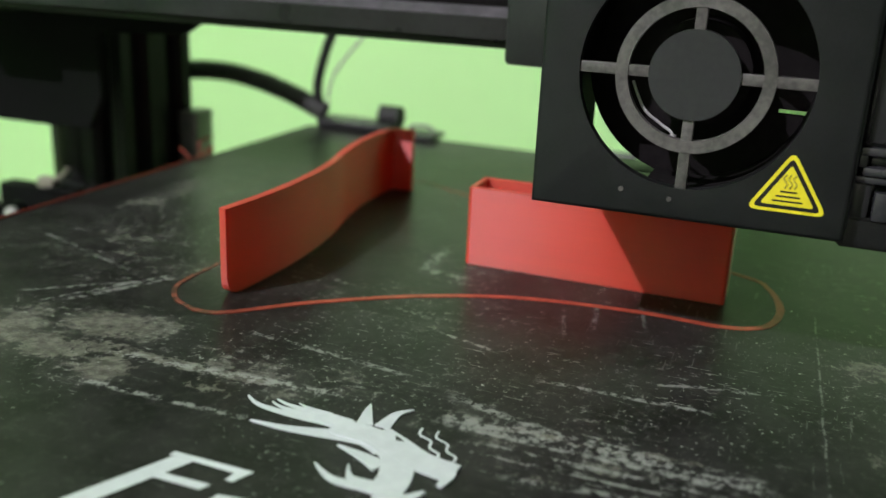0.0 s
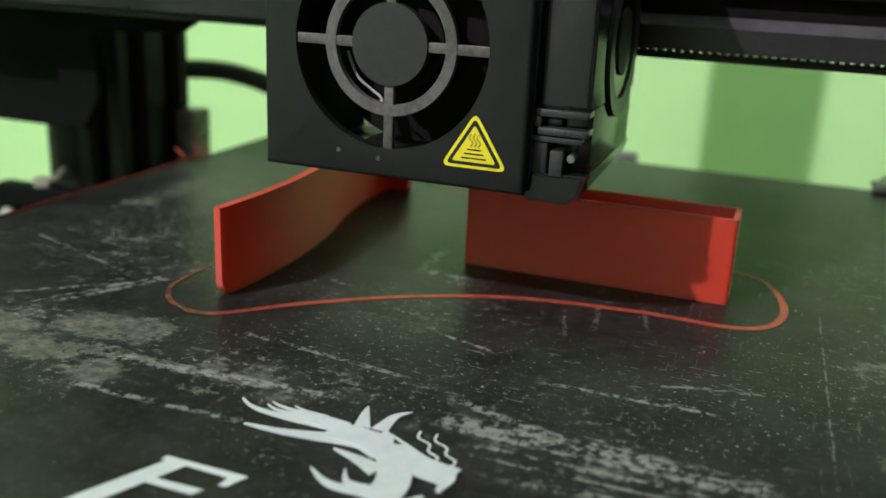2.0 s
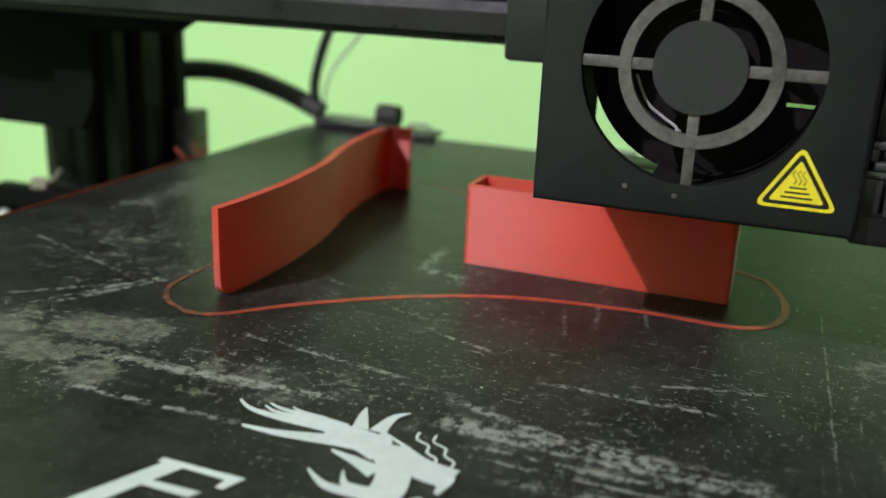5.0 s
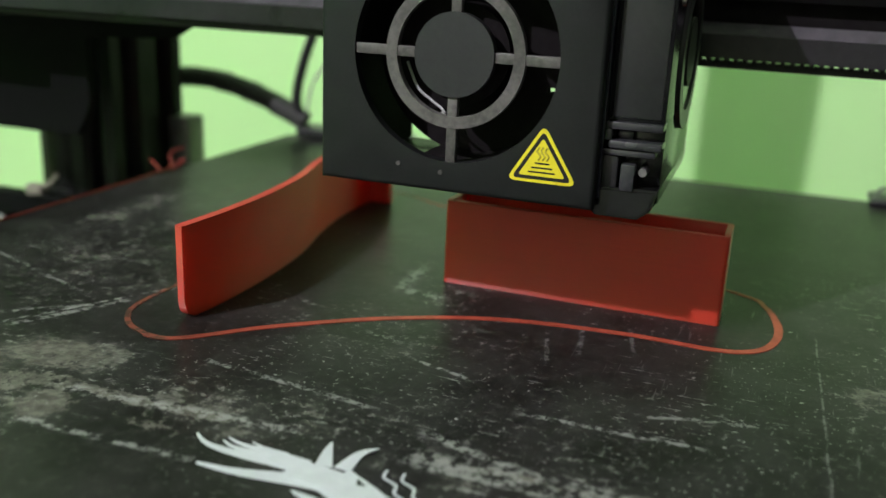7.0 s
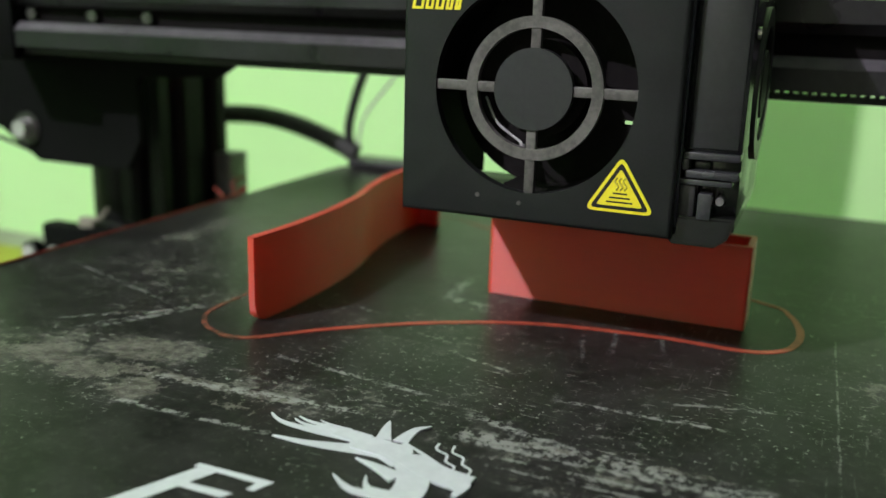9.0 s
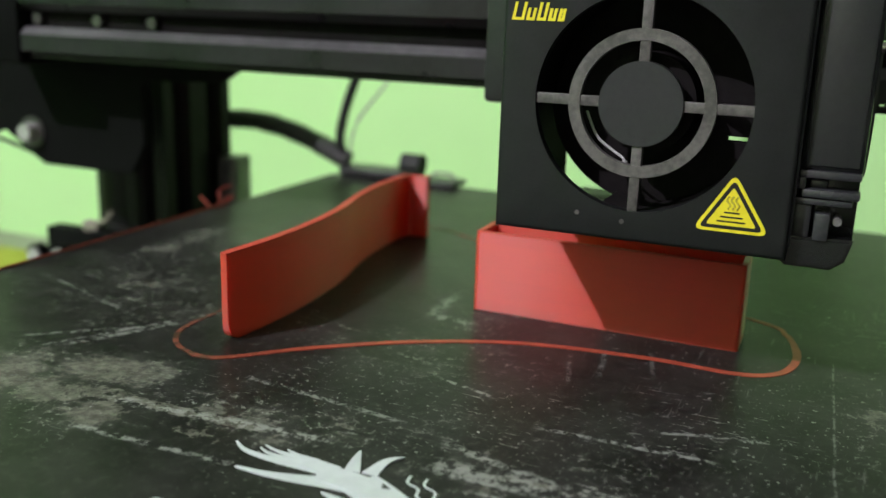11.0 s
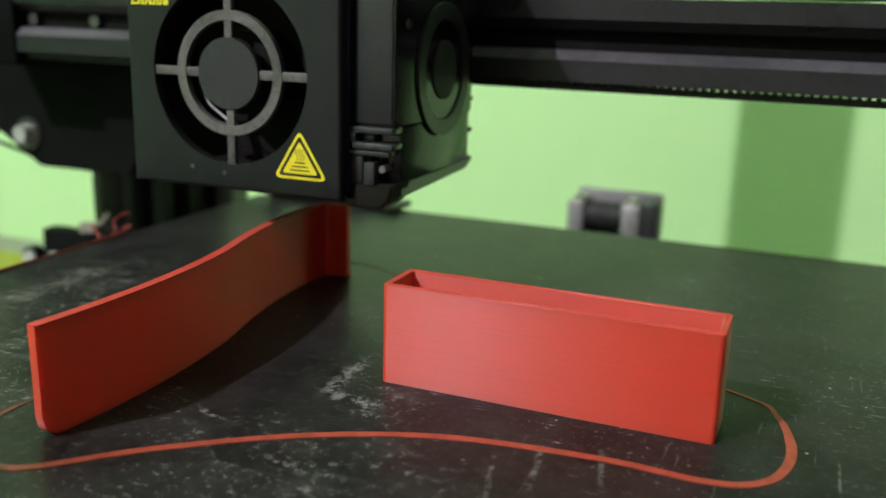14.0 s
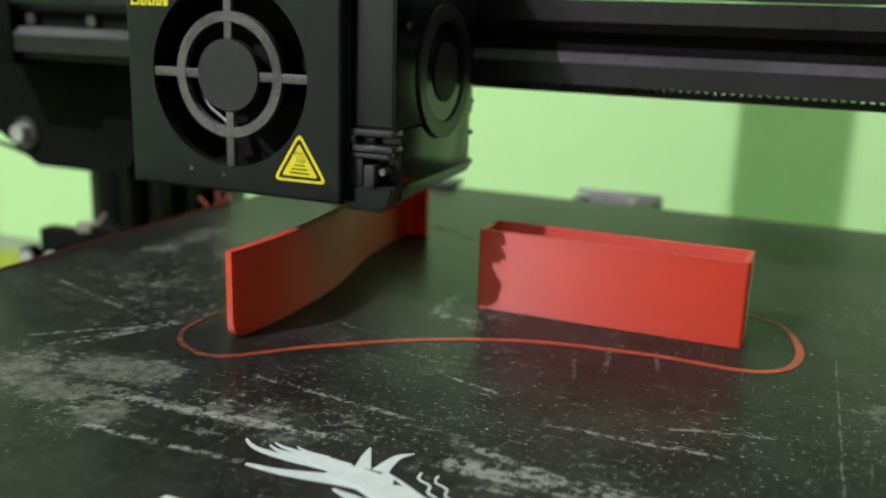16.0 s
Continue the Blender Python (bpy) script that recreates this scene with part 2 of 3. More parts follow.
STEEL = grainy("bright_steel", (0.5, 0.49, 0.46), (0.66, 0.64, 0.6), 0.28, 1.0, 300)
FRAME_BLACK = grainy("matt_black_anodised", (0.004, 0.0042, 0.004), (0.007, 0.0072, 0.0068), 0.5, 0.0, 500, 0.08, 0.1, 0.2)
# rubbed anodising, lightened further so the bevel looks lit from above
LIT_WORN_ANODISED = grainy("worn_lit_anodised_bevel", (0.065, 0.060, 0.067), (0.105, 0.097, 0.107), 0.4, 0.4, 300, 0.05)
DARK_STEEL = grainy("darkened_steel", (0.06, 0.058, 0.055), (0.10, 0.096, 0.09), 0.4, 0.6, 300)
DULL_STEEL = grainy("dull_grey_steel", (0.16, 0.16, 0.155), (0.24, 0.24, 0.23), 0.45, 0.5, 300)
BRASS = grainy("brass", (0.55, 0.38, 0.13), (0.66, 0.47, 0.2), 0.32, 1.0, 300)
RUBBER = grainy("black_rubber", (0.010, 0.011, 0.010), (0.018, 0.018, 0.017), 0.65, 0.0, 500, 0.3)
SLEEVE = grainy("black_braided_sleeve", (0.018, 0.020, 0.017), (0.055, 0.058, 0.050), 0.7, 0.0, 500, 0.6)
YELLOW = grainy("yellow_vinyl", (0.80, 0.69, 0.025), (0.88, 0.77, 0.04), 0.35, 0.0, 500, 0.05)
YELLOW_FADED = grainy("worn_yellow_print", (0.50, 0.43, 0.05), (0.62, 0.54, 0.06), 0.4, 0.0, 500, 0.05)
INK = grainy("black_ink", (0.010, 0.010, 0.010), (0.016, 0.016, 0.016), 0.4, 0.0, 500, 0.05)
WHITE_INK = grainy("white_screen_print", (0.57, 0.60, 0.63), (0.67, 0.70, 0.73), 0.5, 0.0, 420, 0.1)
WIRE_WHITE = grainy("grey_wire_insulation", (0.32, 0.32, 0.31), (0.45, 0.45, 0.43), 0.4)
WOOD = grainy("grey_beige_desk_laminate", (0.20, 0.20, 0.16), (0.28, 0.28, 0.23), 0.4, 0.0, 40, 0.1)
TIN = grainy("bright_tinned_metal", (0.42, 0.42, 0.40), (0.62, 0.62, 0.60), 0.3, 0.3, 300)
PLUG = grainy("cloudy_beige_plastic", (0.17, 0.155, 0.12), (0.26, 0.24, 0.19), 0.5)
CLOTH = grainy("yellow_green_cloth", (0.30, 0.34, 0.03), (0.42, 0.44, 0.05), 0.8, 0.0, 200, 0.4)
CEILING = grainy("white_ceiling_paint", (0.36, 0.36, 0.35), (0.42, 0.42, 0.41), 0.7, 0.0, 30)
SIDE_PAINT = grainy("deep_green_wall_paint", (0.12, 0.40, 0.07), (0.15, 0.46, 0.09), 0.6, 0.0, 30)
FRONT_PAINT = grainy("pale_wall_paint", (0.42, 0.42, 0.30), (0.48, 0.48, 0.35), 0.6, 0.0, 30)
# dark colour of the added right wall, chosen to darken reflections
DARK_REFLECTION_WALL = grainy("dark_reflection_wall", (0.026, 0.032, 0.024), (0.036, 0.044, 0.033), 0.6, 0.0, 30)
FLOOR = grainy("grey_floor_tile", (0.13, 0.12, 0.11), (0.19, 0.18, 0.165), 0.4, 0.0, 20)
BLUE_BLACK = grainy("blue_black_plastic", (0.010, 0.011, 0.024), (0.014, 0.016, 0.034), 0.35, 0.0, 600, 0.05)


# ---- mesh helpers ----
def part(name, bm, material, parent=None, label="", angle=35):
    """Links a bmesh made in millimetres as one mesh object."""
    bmesh.ops.scale(bm, vec=(MM, MM, MM), verts=bm.verts)
    bmesh.ops.recalc_face_normals(bm, faces=bm.faces)
    mesh = bpy.data.meshes.new(name)
    bm.to_mesh(mesh)
    bm.free()
    for p in mesh.polygons:
        p.use_smooth = True
    mesh.set_sharp_from_angle(angle=radians(angle))
    mesh.materials.append(material)
    ob = new(name, mesh)
    ob.parent = parent
    if label:
        ob["label"] = label
    return ob


def box(x0, x1, y0, y1, z0, z1, bevel=0.0, bm=None, segments=2):
    bm = bm or bmesh.new()
    made = bmesh.ops.create_cube(bm, size=1.0)["verts"]
    for v in made:
        v.co = ((x0 + x1) / 2 + v.co.x * (x1 - x0), (y0 + y1) / 2 + v.co.y * (y1 - y0), (z0 + z1) / 2 + v.co.z * (z1 - z0))
    if bevel:
        edges = list({e for v in made for e in v.link_edges})
        bmesh.ops.bevel(bm, geom=edges, offset=bevel, segments=segments, profile=0.5, affect="EDGES")
    return bm


AXIS_TURN = {"x": Matrix.Rotation(radians(90), 4, "Y"), "y": Matrix.Rotation(radians(90), 4, "X"), "z": Matrix()}


def rod(at, axis, r, length, segments=32, r2=None, bm=None):
    """A cylinder or cone centred on at."""
    bm = bm or bmesh.new()
    bmesh.ops.create_cone(bm, cap_ends=True, segments=segments, radius1=r, radius2=r if r2 is None else r2, depth=length,
                          matrix=Matrix.Translation(at) @ AXIS_TURN[axis])
    return bm


def prism(points, lo, hi, plane="xz", bm=None, bevel=0.0):
    """A flat outline, given in two axes, made thick along the third from lo to hi."""
    bm = bm or bmesh.new()
    place = {"xz": lambda a, b, c: (a, c, b), "xy": lambda a, b, c: (a, b, c), "yz": lambda a, b, c: (c, a, b)}[plane]
    low = [bm.verts.new(place(a, b, lo)) for a, b in points]
    high = [bm.verts.new(place(a, b, hi)) for a, b in points]
    n = len(points)
    faces = [bm.faces.new(low), bm.faces.new(high)]
    faces += [bm.faces.new((low[i], low[(i + 1) % n], high[(i + 1) % n], high[i])) for i in range(n)]
    if bevel:
        bmesh.ops.recalc_face_normals(bm, faces=bm.faces)
        bmesh.ops.bevel(bm, geom=list(faces[0].edges) + list(faces[1].edges), offset=bevel, segments=2, affect="EDGES")
    return bm


def rounded(points, r, steps=4):
    """Rounds the corners of an outline."""
    out = []
    n = len(points)
    for i in range(n):
        p, a, b = (Vector(points[j % n]) for j in (i, i - 1, i + 1))
        u, v = (a - p).normalized(), (b - p).normalized()
        cut = min(r / math.tan(max(u.angle(v), 0.1) / 2), (a - p).length * 0.45, (b - p).length * 0.45)
        s, e = p + u * cut, p + v * cut
        for k in range(steps + 1):
            t = k / steps
            q = s * (1 - t) ** 2 + p * 2 * t * (1 - t) + e * t * t
            out.append((q.x, q.y))
    return out


def annulus(at, axis, r_in, r_out, length, segments=64, bm=None):
    bm = bm or bmesh.new()
    m = Matrix.Translation(at) @ AXIS_TURN[axis]
    rings = []
    for r, z in ((r_in, -length / 2), (r_out, -length / 2), (r_out, length / 2), (r_in, length / 2)):
        rings.append([bm.verts.new(m @ Vector((r * math.cos(2 * math.pi * k / segments), r * math.sin(2 * math.pi * k / segments), z))) for k in range(segments)])
    for j in range(4):
        a, b = rings[j], rings[(j + 1) % 4]
        for k in range(segments):
            bm.faces.new((a[k], a[(k + 1) % segments], b[(k + 1) % segments], b[k]))
    return bm


def holed_plate(x0, x1, z0, z1, cx, cz, r, y0, y1, steps=18, corner=1.2):
    """An upright plate with a round hole in it."""
    bm = bmesh.new()
    corners = [(x0, z0), (x1, z0), (x1, z1), (x0, z1)]
    outer = []
    for i in range(4):
        a, b = Vector(corners[i]), Vector(corners[(i + 1) % 4])
        outer += [a.lerp(b, k / steps) for k in range(steps)]
    grid = []
    for y, grow in ((y0, 0.0), (y1, 0.0)):
        hole, rim = [], []
        for p in outer:
            ang = math.atan2(p.y - cz, p.x - cx)
            hole.append(bm.verts.new((cx + r * math.cos(ang), y, cz + r * math.sin(ang))))
            rim.append(bm.verts.new((p.x, y, p.y)))
        grid.append((hole, rim))
    n = len(outer)
    (h0, r0), (h1, r1) = grid
    for k in range(n):
        j = (k + 1) % n
        for a, b in ((h0, r0), (r0, r1), (r1, h1), (h1, h0)):
            bm.faces.new((a[k], a[j], b[j], b[k]))
    edges = [e for e in bm.edges if all(v in set(r0) for v in e.verts)] if corner else []
    if edges:
        bmesh.ops.recalc_face_normals(bm, faces=bm.faces)
        bmesh.ops.bevel(bm, geom=edges, offset=corner, segments=3, profile=0.5, affect="EDGES")
    return bm


def smooth_path(points, steps=8, closed=False):
    """A curve through a few points (Catmull-Rom)."""
    pts = [Vector(p) for p in points]
    n = len(pts)
    out = []
    for i in range(n if closed else n - 1):
        p0, p1, p2, p3 = (pts[(i + k) % n] if closed else pts[min(max(i + k, 0), n - 1)] for k in (-1, 0, 1, 2))
        for s in range(steps):
            t = s / steps
            out.append(0.5 * (2 * p1 + (p2 - p0) * t + (2 * p0 - 5 * p1 + 4 * p2 - p3) * t * t + (3 * p1 - p0 - 3 * p2 + p3) * t ** 3))
    if not closed:
        out.append(pts[-1])
    return out


def tube(points, radius, segments=10, bm=None, steps=8, radii=None):
    bm = bm or bmesh.new()
    path = smooth_path(points, steps)
    last = None
    for i, p in enumerate(path):
        d = (path[min(i + 1, len(path) - 1)] - path[max(i - 1, 0)]).normalized()
        side = d.cross(Vector((0, 0, 1)) if abs(d.z) < 0.9 else Vector((1, 0, 0))).normalized()
        up = side.cross(d)
        r = radius if radii is None else radii[0] + (radii[1] - radii[0]) * i / (len(path) - 1)
        ring = [bm.verts.new(p + r * (side * math.cos(2 * math.pi * k / segments) + up * math.sin(2 * math.pi * k / segments))) for k in range(segments)]
        if last:
            for k in range(segments):
                bm.faces.new((last[k], last[(k + 1) % segments], ring[(k + 1) % segments], ring[k]))
        else:
            bm.faces.new(ring)
        last = ring
    bm.faces.new(last)
    return bm


def ribbon(path, widths, z0, z1, closed=False, bm=None, floor_of=None):
    """A strip of the given widths along a plan path, from z0 up to z1."""
    bm = bm or bmesh.new()
    n = len(path)
    rows = []
    for i, p in enumerate(path):
        a, b = (path[(i - 1) % n], path[(i + 1) % n]) if closed else (path[max(i - 1, 0)], path[min(i + 1, n - 1)])
        d = (b - a).normalized()
        side = Vector((-d.y, d.x, 0)) * (widths[i] if isinstance(widths, list) else widths) / 2
        low = floor_of(i) if floor_of else z0
        rows.append([bm.verts.new((q.x, q.y, z)) for q, z in ((p - side, low), (p + side, low), (p + side, z1), (p - side, z1))])
    for i in range(n if closed else n - 1):
        a, b = rows[i], rows[(i + 1) % n]
        for k in range(4):
            bm.faces.new((a[k], a[(k + 1) % 4], b[(k + 1) % 4], b[k]))
    if not closed:
        bm.faces.new(rows[0])
        bm.faces.new(rows[-1])
    return bm


def thing(name, label, category, at=(0, 0, 0), group=""):
    ob = new(name)
    ob.empty_display_size = 0.02
    ob.location = [c * MM for c in at]
    return tagged(ob, label, category, group)


def structure(name, bm, material, label, category):
    return tagged(part(name, bm, material), label, category, "", "structure")


# ---- room ----
structure("wall_back", box(-2300, 530, 568, 645, -820, 2120), WALL, "bright green painted plaster wall behind the printer", "wall")
structure("wall_left", box(-2400, -2300, -3900, 645, -820, 2120), SIDE_PAINT, "deep green painted side wall of the room", "wall")
# unseen, added near the printer to darken what the red strip reflects
structure("wall_right_added", box(430, 530, -3900, 568, -820, 2120), DARK_REFLECTION_WALL, "unseen dark wall added close by to darken reflections", "wall")
structure("wall_front", box(-2400, 530, -4000, -3900, -820, 2120), FRONT_PAINT, "pale grey-green painted wall behind the camera", "wall")
structure("floor", box(-2400, 530, -4000, 645, -920, -820), FLOOR, "grey tiled floor of the room", "floor")
structure("ceiling", box(-2400, 530, -4000, 645, 2120, 2220), CEILING, "grey-white painted ceiling", "ceiling")


def ceiling_lamp():
    lamp = thing("ceiling_lamp", "white bulb holder hanging from the ceiling", "lamp", (LAMP[0] * 1000, LAMP[1] * 1000, 2120))
    part("holder", rod((0, 0, -35), "z", 22, 68), CEILING, lamp)
    part("rose", rod((0, 0, -6), "z", 45, 12), CEILING, lamp)


ceiling_lamp()


# ---- desk ----
def desk():
    d = thing("desk", "grey-beige laminate desk under the printer", "desk", (0, 0, -820))
    part("top", box(-600, 415, -520, 230, 722, 750, 3), WOOD, d)
    for x in (-570, 385):
        for y in (-490, 200):
            part("leg", box(x - 20, x + 20, y - 20, y + 20, 0, 722, 2), DULL_STEEL, d)


desk()


# ---- printer frame ----
def vslot(half, length, axis, at, cells=(1, 1)):
    """Outline of a slotted aluminium bar, made long along one axis."""
    w, h = cells[0] * half, cells[1] * half
    pts = []

    def side(count, span, fn):
        for c in range(count):
            mid = -span + half * (2 * c + 1)
            for a, d in ((-4.9, 0.0), (-2.5, 2.2), (-2.5, 2.8), (-5.0, 2.8), (-2.6, 6.0), (2.6, 6.0), (5.0, 2.8), (2.5, 2.8), (2.5, 2.2), (4.9, 0.0)):
                pts.append(fn(mid + a, d))

    pts.append((-w, -h))
    side(cells[0], w, lambda s, d: (s, -h + d))
    pts.append((w, -h))
    side(cells[1], h, lambda s, d: (w - d, s))
    pts.append((w, h))
    side(cells[0], w, lambda s, d: (-s, h - d))
    pts.append((-w, h))
    side(cells[1], h, lambda s, d: (-w + d, -s))
    plane = {"x": "yz", "z": "xy", "y": "xz"}[axis]
    off = {"x": (at[1], at[2]), "z": (at[0], at[1]), "y": (at[0], at[2])}[axis]
    return prism([(a + off[0], b + off[1]) for a, b in pts], length[0], length[1], plane)


GANTRY_Z = 60.4
GANTRY_Y = 68.0


def printer_frame():
    f = thing("printer_frame", "black aluminium frame of a desktop 3D printer", "printer frame", (0, 0, -70))
    base = 70

    def add(name, bm, mat, label=""):
        bmesh.ops.translate(bm, vec=(0, 0, base), verts=bm.verts)
        return part(name, bm, mat, f, label)

    add("upright", vslot(10, (-20, 520), "z", (-157, 128, 0), (1, 2)), FRAME_BLACK, "black slotted aluminium upright")
    add("cross_beam", vslot(10, (-185, 205), "x", (0, 128, -40), (2, 2)), ANODISED)
    add("bed_beam", vslot(10, (-150, 108), "y", (8, 0, -40), (2, 2)), ANODISED)
    add("bed_beam_rear", vslot(10, (148, 196), "y", (8, 0, -40), (2, 2)), ANODISED)
    for x in (-165, 185):
        add("foot", rod((x, 128, -65), "z", 10, 10, 24), RUBBER)
    for y in (-135, 170):
        add("foot", rod((8, y, -65), "z", 10, 10, 24), RUBBER)
    add("lead_screw", rod((-197.5, 131, 220), "z", 4, 520, 20), FRAME_BLACK, "dark threaded steel lead screw")
    add("cable_loom", tube([(-183, 130, -30), (-183.5, 129, 120), (-182.5, 130, 300), (-183, 130, 480)], 12.6, 18), FRAME_BLACK, "black sleeved cable loom")
    add("corner_bracket", box(-147, -138.5, 139, 150, -20, 7, 0.8), DULL_STEEL, "grey steel corner bracket")
    # rear belt holder
    for x0, x1 in ((-16, -9), (6, 14)):
        add("tensioner_plate", box(x0, x1, 198, 212, -38, -6.8, 1.4), WORN_ALLOY, "bare aluminium belt holder cheek")
    add("tensioner_block", box(-16, 21, 196.5, 198, -58, -20, 0.4), DULL_STEEL)
    add("tensioner_cheek", box(14.2, 21, 199, 211, -38, -5.6, 1.2), BLACK_PLASTIC)
    add("tensioner_cover", box(-15, 20.5, 211, 214, -40, -3.6, 1.4), DULL_STEEL)
    add("idler_roller", rod((-1.5, 204, -13), "x", 5.4, 14.5, 24), RUBBER)
    for x in (-12, 10):
        add("tensioner_bolt", rod((x, 205, -6.2), "z", 3, 1.6, 16), STEEL)
    return f


printer_frame()


def gantry():
    g = thing("gantry", "black slotted aluminium cross bar carrying the print head", "printer gantry", (0, 0, GANTRY_Z))

    def add(name, bm, mat, label=""):
        bmesh.ops.translate(bm, vec=(0, 0, -GANTRY_Z), verts=bm.verts)
        return part(name, bm, mat, g, label)

    add("slotted_bar", vslot(10, (-161, 250), "x", (0, GANTRY_Y, GANTRY_Z)), ANODISED)
    # wheel-polished bevel, with the lamp's shine on it put into the colour
    add("lit_wheel_track", prism([(57.96, 55.46), (60.16, 57.86), (60.06, 57.98), (57.86, 55.58)], -160.9, 249.9, "yz"), LIT_WORN_ANODISED, "bevel polished by the carriage wheels, paler to carry the lamp light")
    # added black strip: the shade inside the slot made as a part
    add("slot_shade_strip", box(-160.8, 249.8, 63.3, 63.9, GANTRY_Z - 2.5, GANTRY_Z + 2.5, 0.1), DARK_INSIDE, "added black strip standing in for shade in the slot")
    # toothed belt under the bar
    add("belt", box(-160, 250, 61, 67, 48.1, 49.4, 0.1), RUBBER, "black toothed rubber drive belt")
    bm = bmesh.new()
    x = 4.0
    while x < 248:
        box(x, x + 0.85, 61, 67, 49.3, 50.3, 0, bm)
        x += 2.0
    tagged(add("belt_teeth", bm, RUBBER), kind="stuff")
    add("belt_guide", box(-160, 4, 61.5, 67, 49.4, 50.35), RUBBER)
    add("belt", box(-160, 250, 61, 67, 70.9, 74.0, 0.2), RUBBER, "upper run of the black drive belt")
    plate = rounded([(-205, 58), (-205, 17), (-198, 20.5), (-179, 9), (-139, 9), (-133, 20), (-133, 41), (-101, 42.5), (-92, 48), (-92, 58)], 3)
    add("end_plate", prism(plate, 81, 84, "xz", bevel=0.4), PLATE_BLACK, "black steel end plate with rounded corners")
    add("end_plate_bolt", rod((-183, 78.6, 20.4), "y", 3.6, 4.5, 24, 3.0), TIN, "bright steel bolt head")
    add("end_plate_washer", rod((-183, 80.7, 20.4), "y", 5.6, 0.8, 28), DARK_STEEL)
    add("belt_housing", box(-185, -160.5, 57, 80.5, 46, 72, 1.5), PLATE_BLACK)
    for bx in (-156.5, -132, -111):
        add("slot_bolt", rod((bx, 62.2, GANTRY_Z), "y", 1.8, 2.0, 20), DARK_STEEL, "small steel bolt in the slot")
    return g


gantry()


# ---- small things beside the frame ----
def limit_switch():
    s = thing("limit_switch", "black limit switch with bright metal contacts beside the upright", "limit switch", (-200, 95, -70))
    part("bracket", box(0, 34, 4, 12, 0, 50, 1), PLATE_BLACK, s)
    part("body", box(-2, 24, -4, 4, 30, 42, 1.2), PLATE_BLACK, s)
    part("contact", rod((3.2, -4.0, 40.6), "y", 3.0, 5.0, 20), TIN, s, "bright round metal contact")
    part("contact", rod((15.5, -4.0, 41.6), "y", 3.0, 5.0, 20), TIN, s, "bright round metal contact")
    part("contact_collar", annulus((3.2, -3.4, 40.6), "y", 3.2, 4.2, 4.0, 24), PLATE_BLACK, s)
    part("contact_collar", annulus((15.5, -3.4, 41.6), "y", 3.2, 4.2, 4.0, 24), PLATE_BLACK, s)
    part("lever", box(20, 36, 4, 9, 46, 51, 2.2), PLATE_BLACK, s)
    part("plug", box(17, 25, 5, 10, 49, 54, 1.6), PLUG, s, "cloudy beige plastic plug")
    part("plug_wire", tube([(24, 7, 53), (28, 7, 55), (31, 7, 58.5)], 0.9, 8), PLUG, s)


limit_switch()


def side_wire():
    bm = tube([(-260, 96, 20), (-228, 96, 15.5), (-204, 92, 12.5), (-188, 88, 10.5)], 0.8, 8)
    tagged(part("side_wire", bm, RUBBER), "thin black wire running to the end plate", "wire")


side_wire()


def folded_cloth():
    c = bmesh.new()
    box(-430, -285, 60, 186, -70, -63, 3, c)
    ob = part("folded_cloth", c, CLOTH)
    tagged(ob, "folded yellow-green cloth lying on the desk", "cloth")


folded_cloth()

# ---- heated bed ----
BED_X0, BED_X1, BED_Y0, BED_Y1 = -109.0, 156.0, -88.0, 177.0


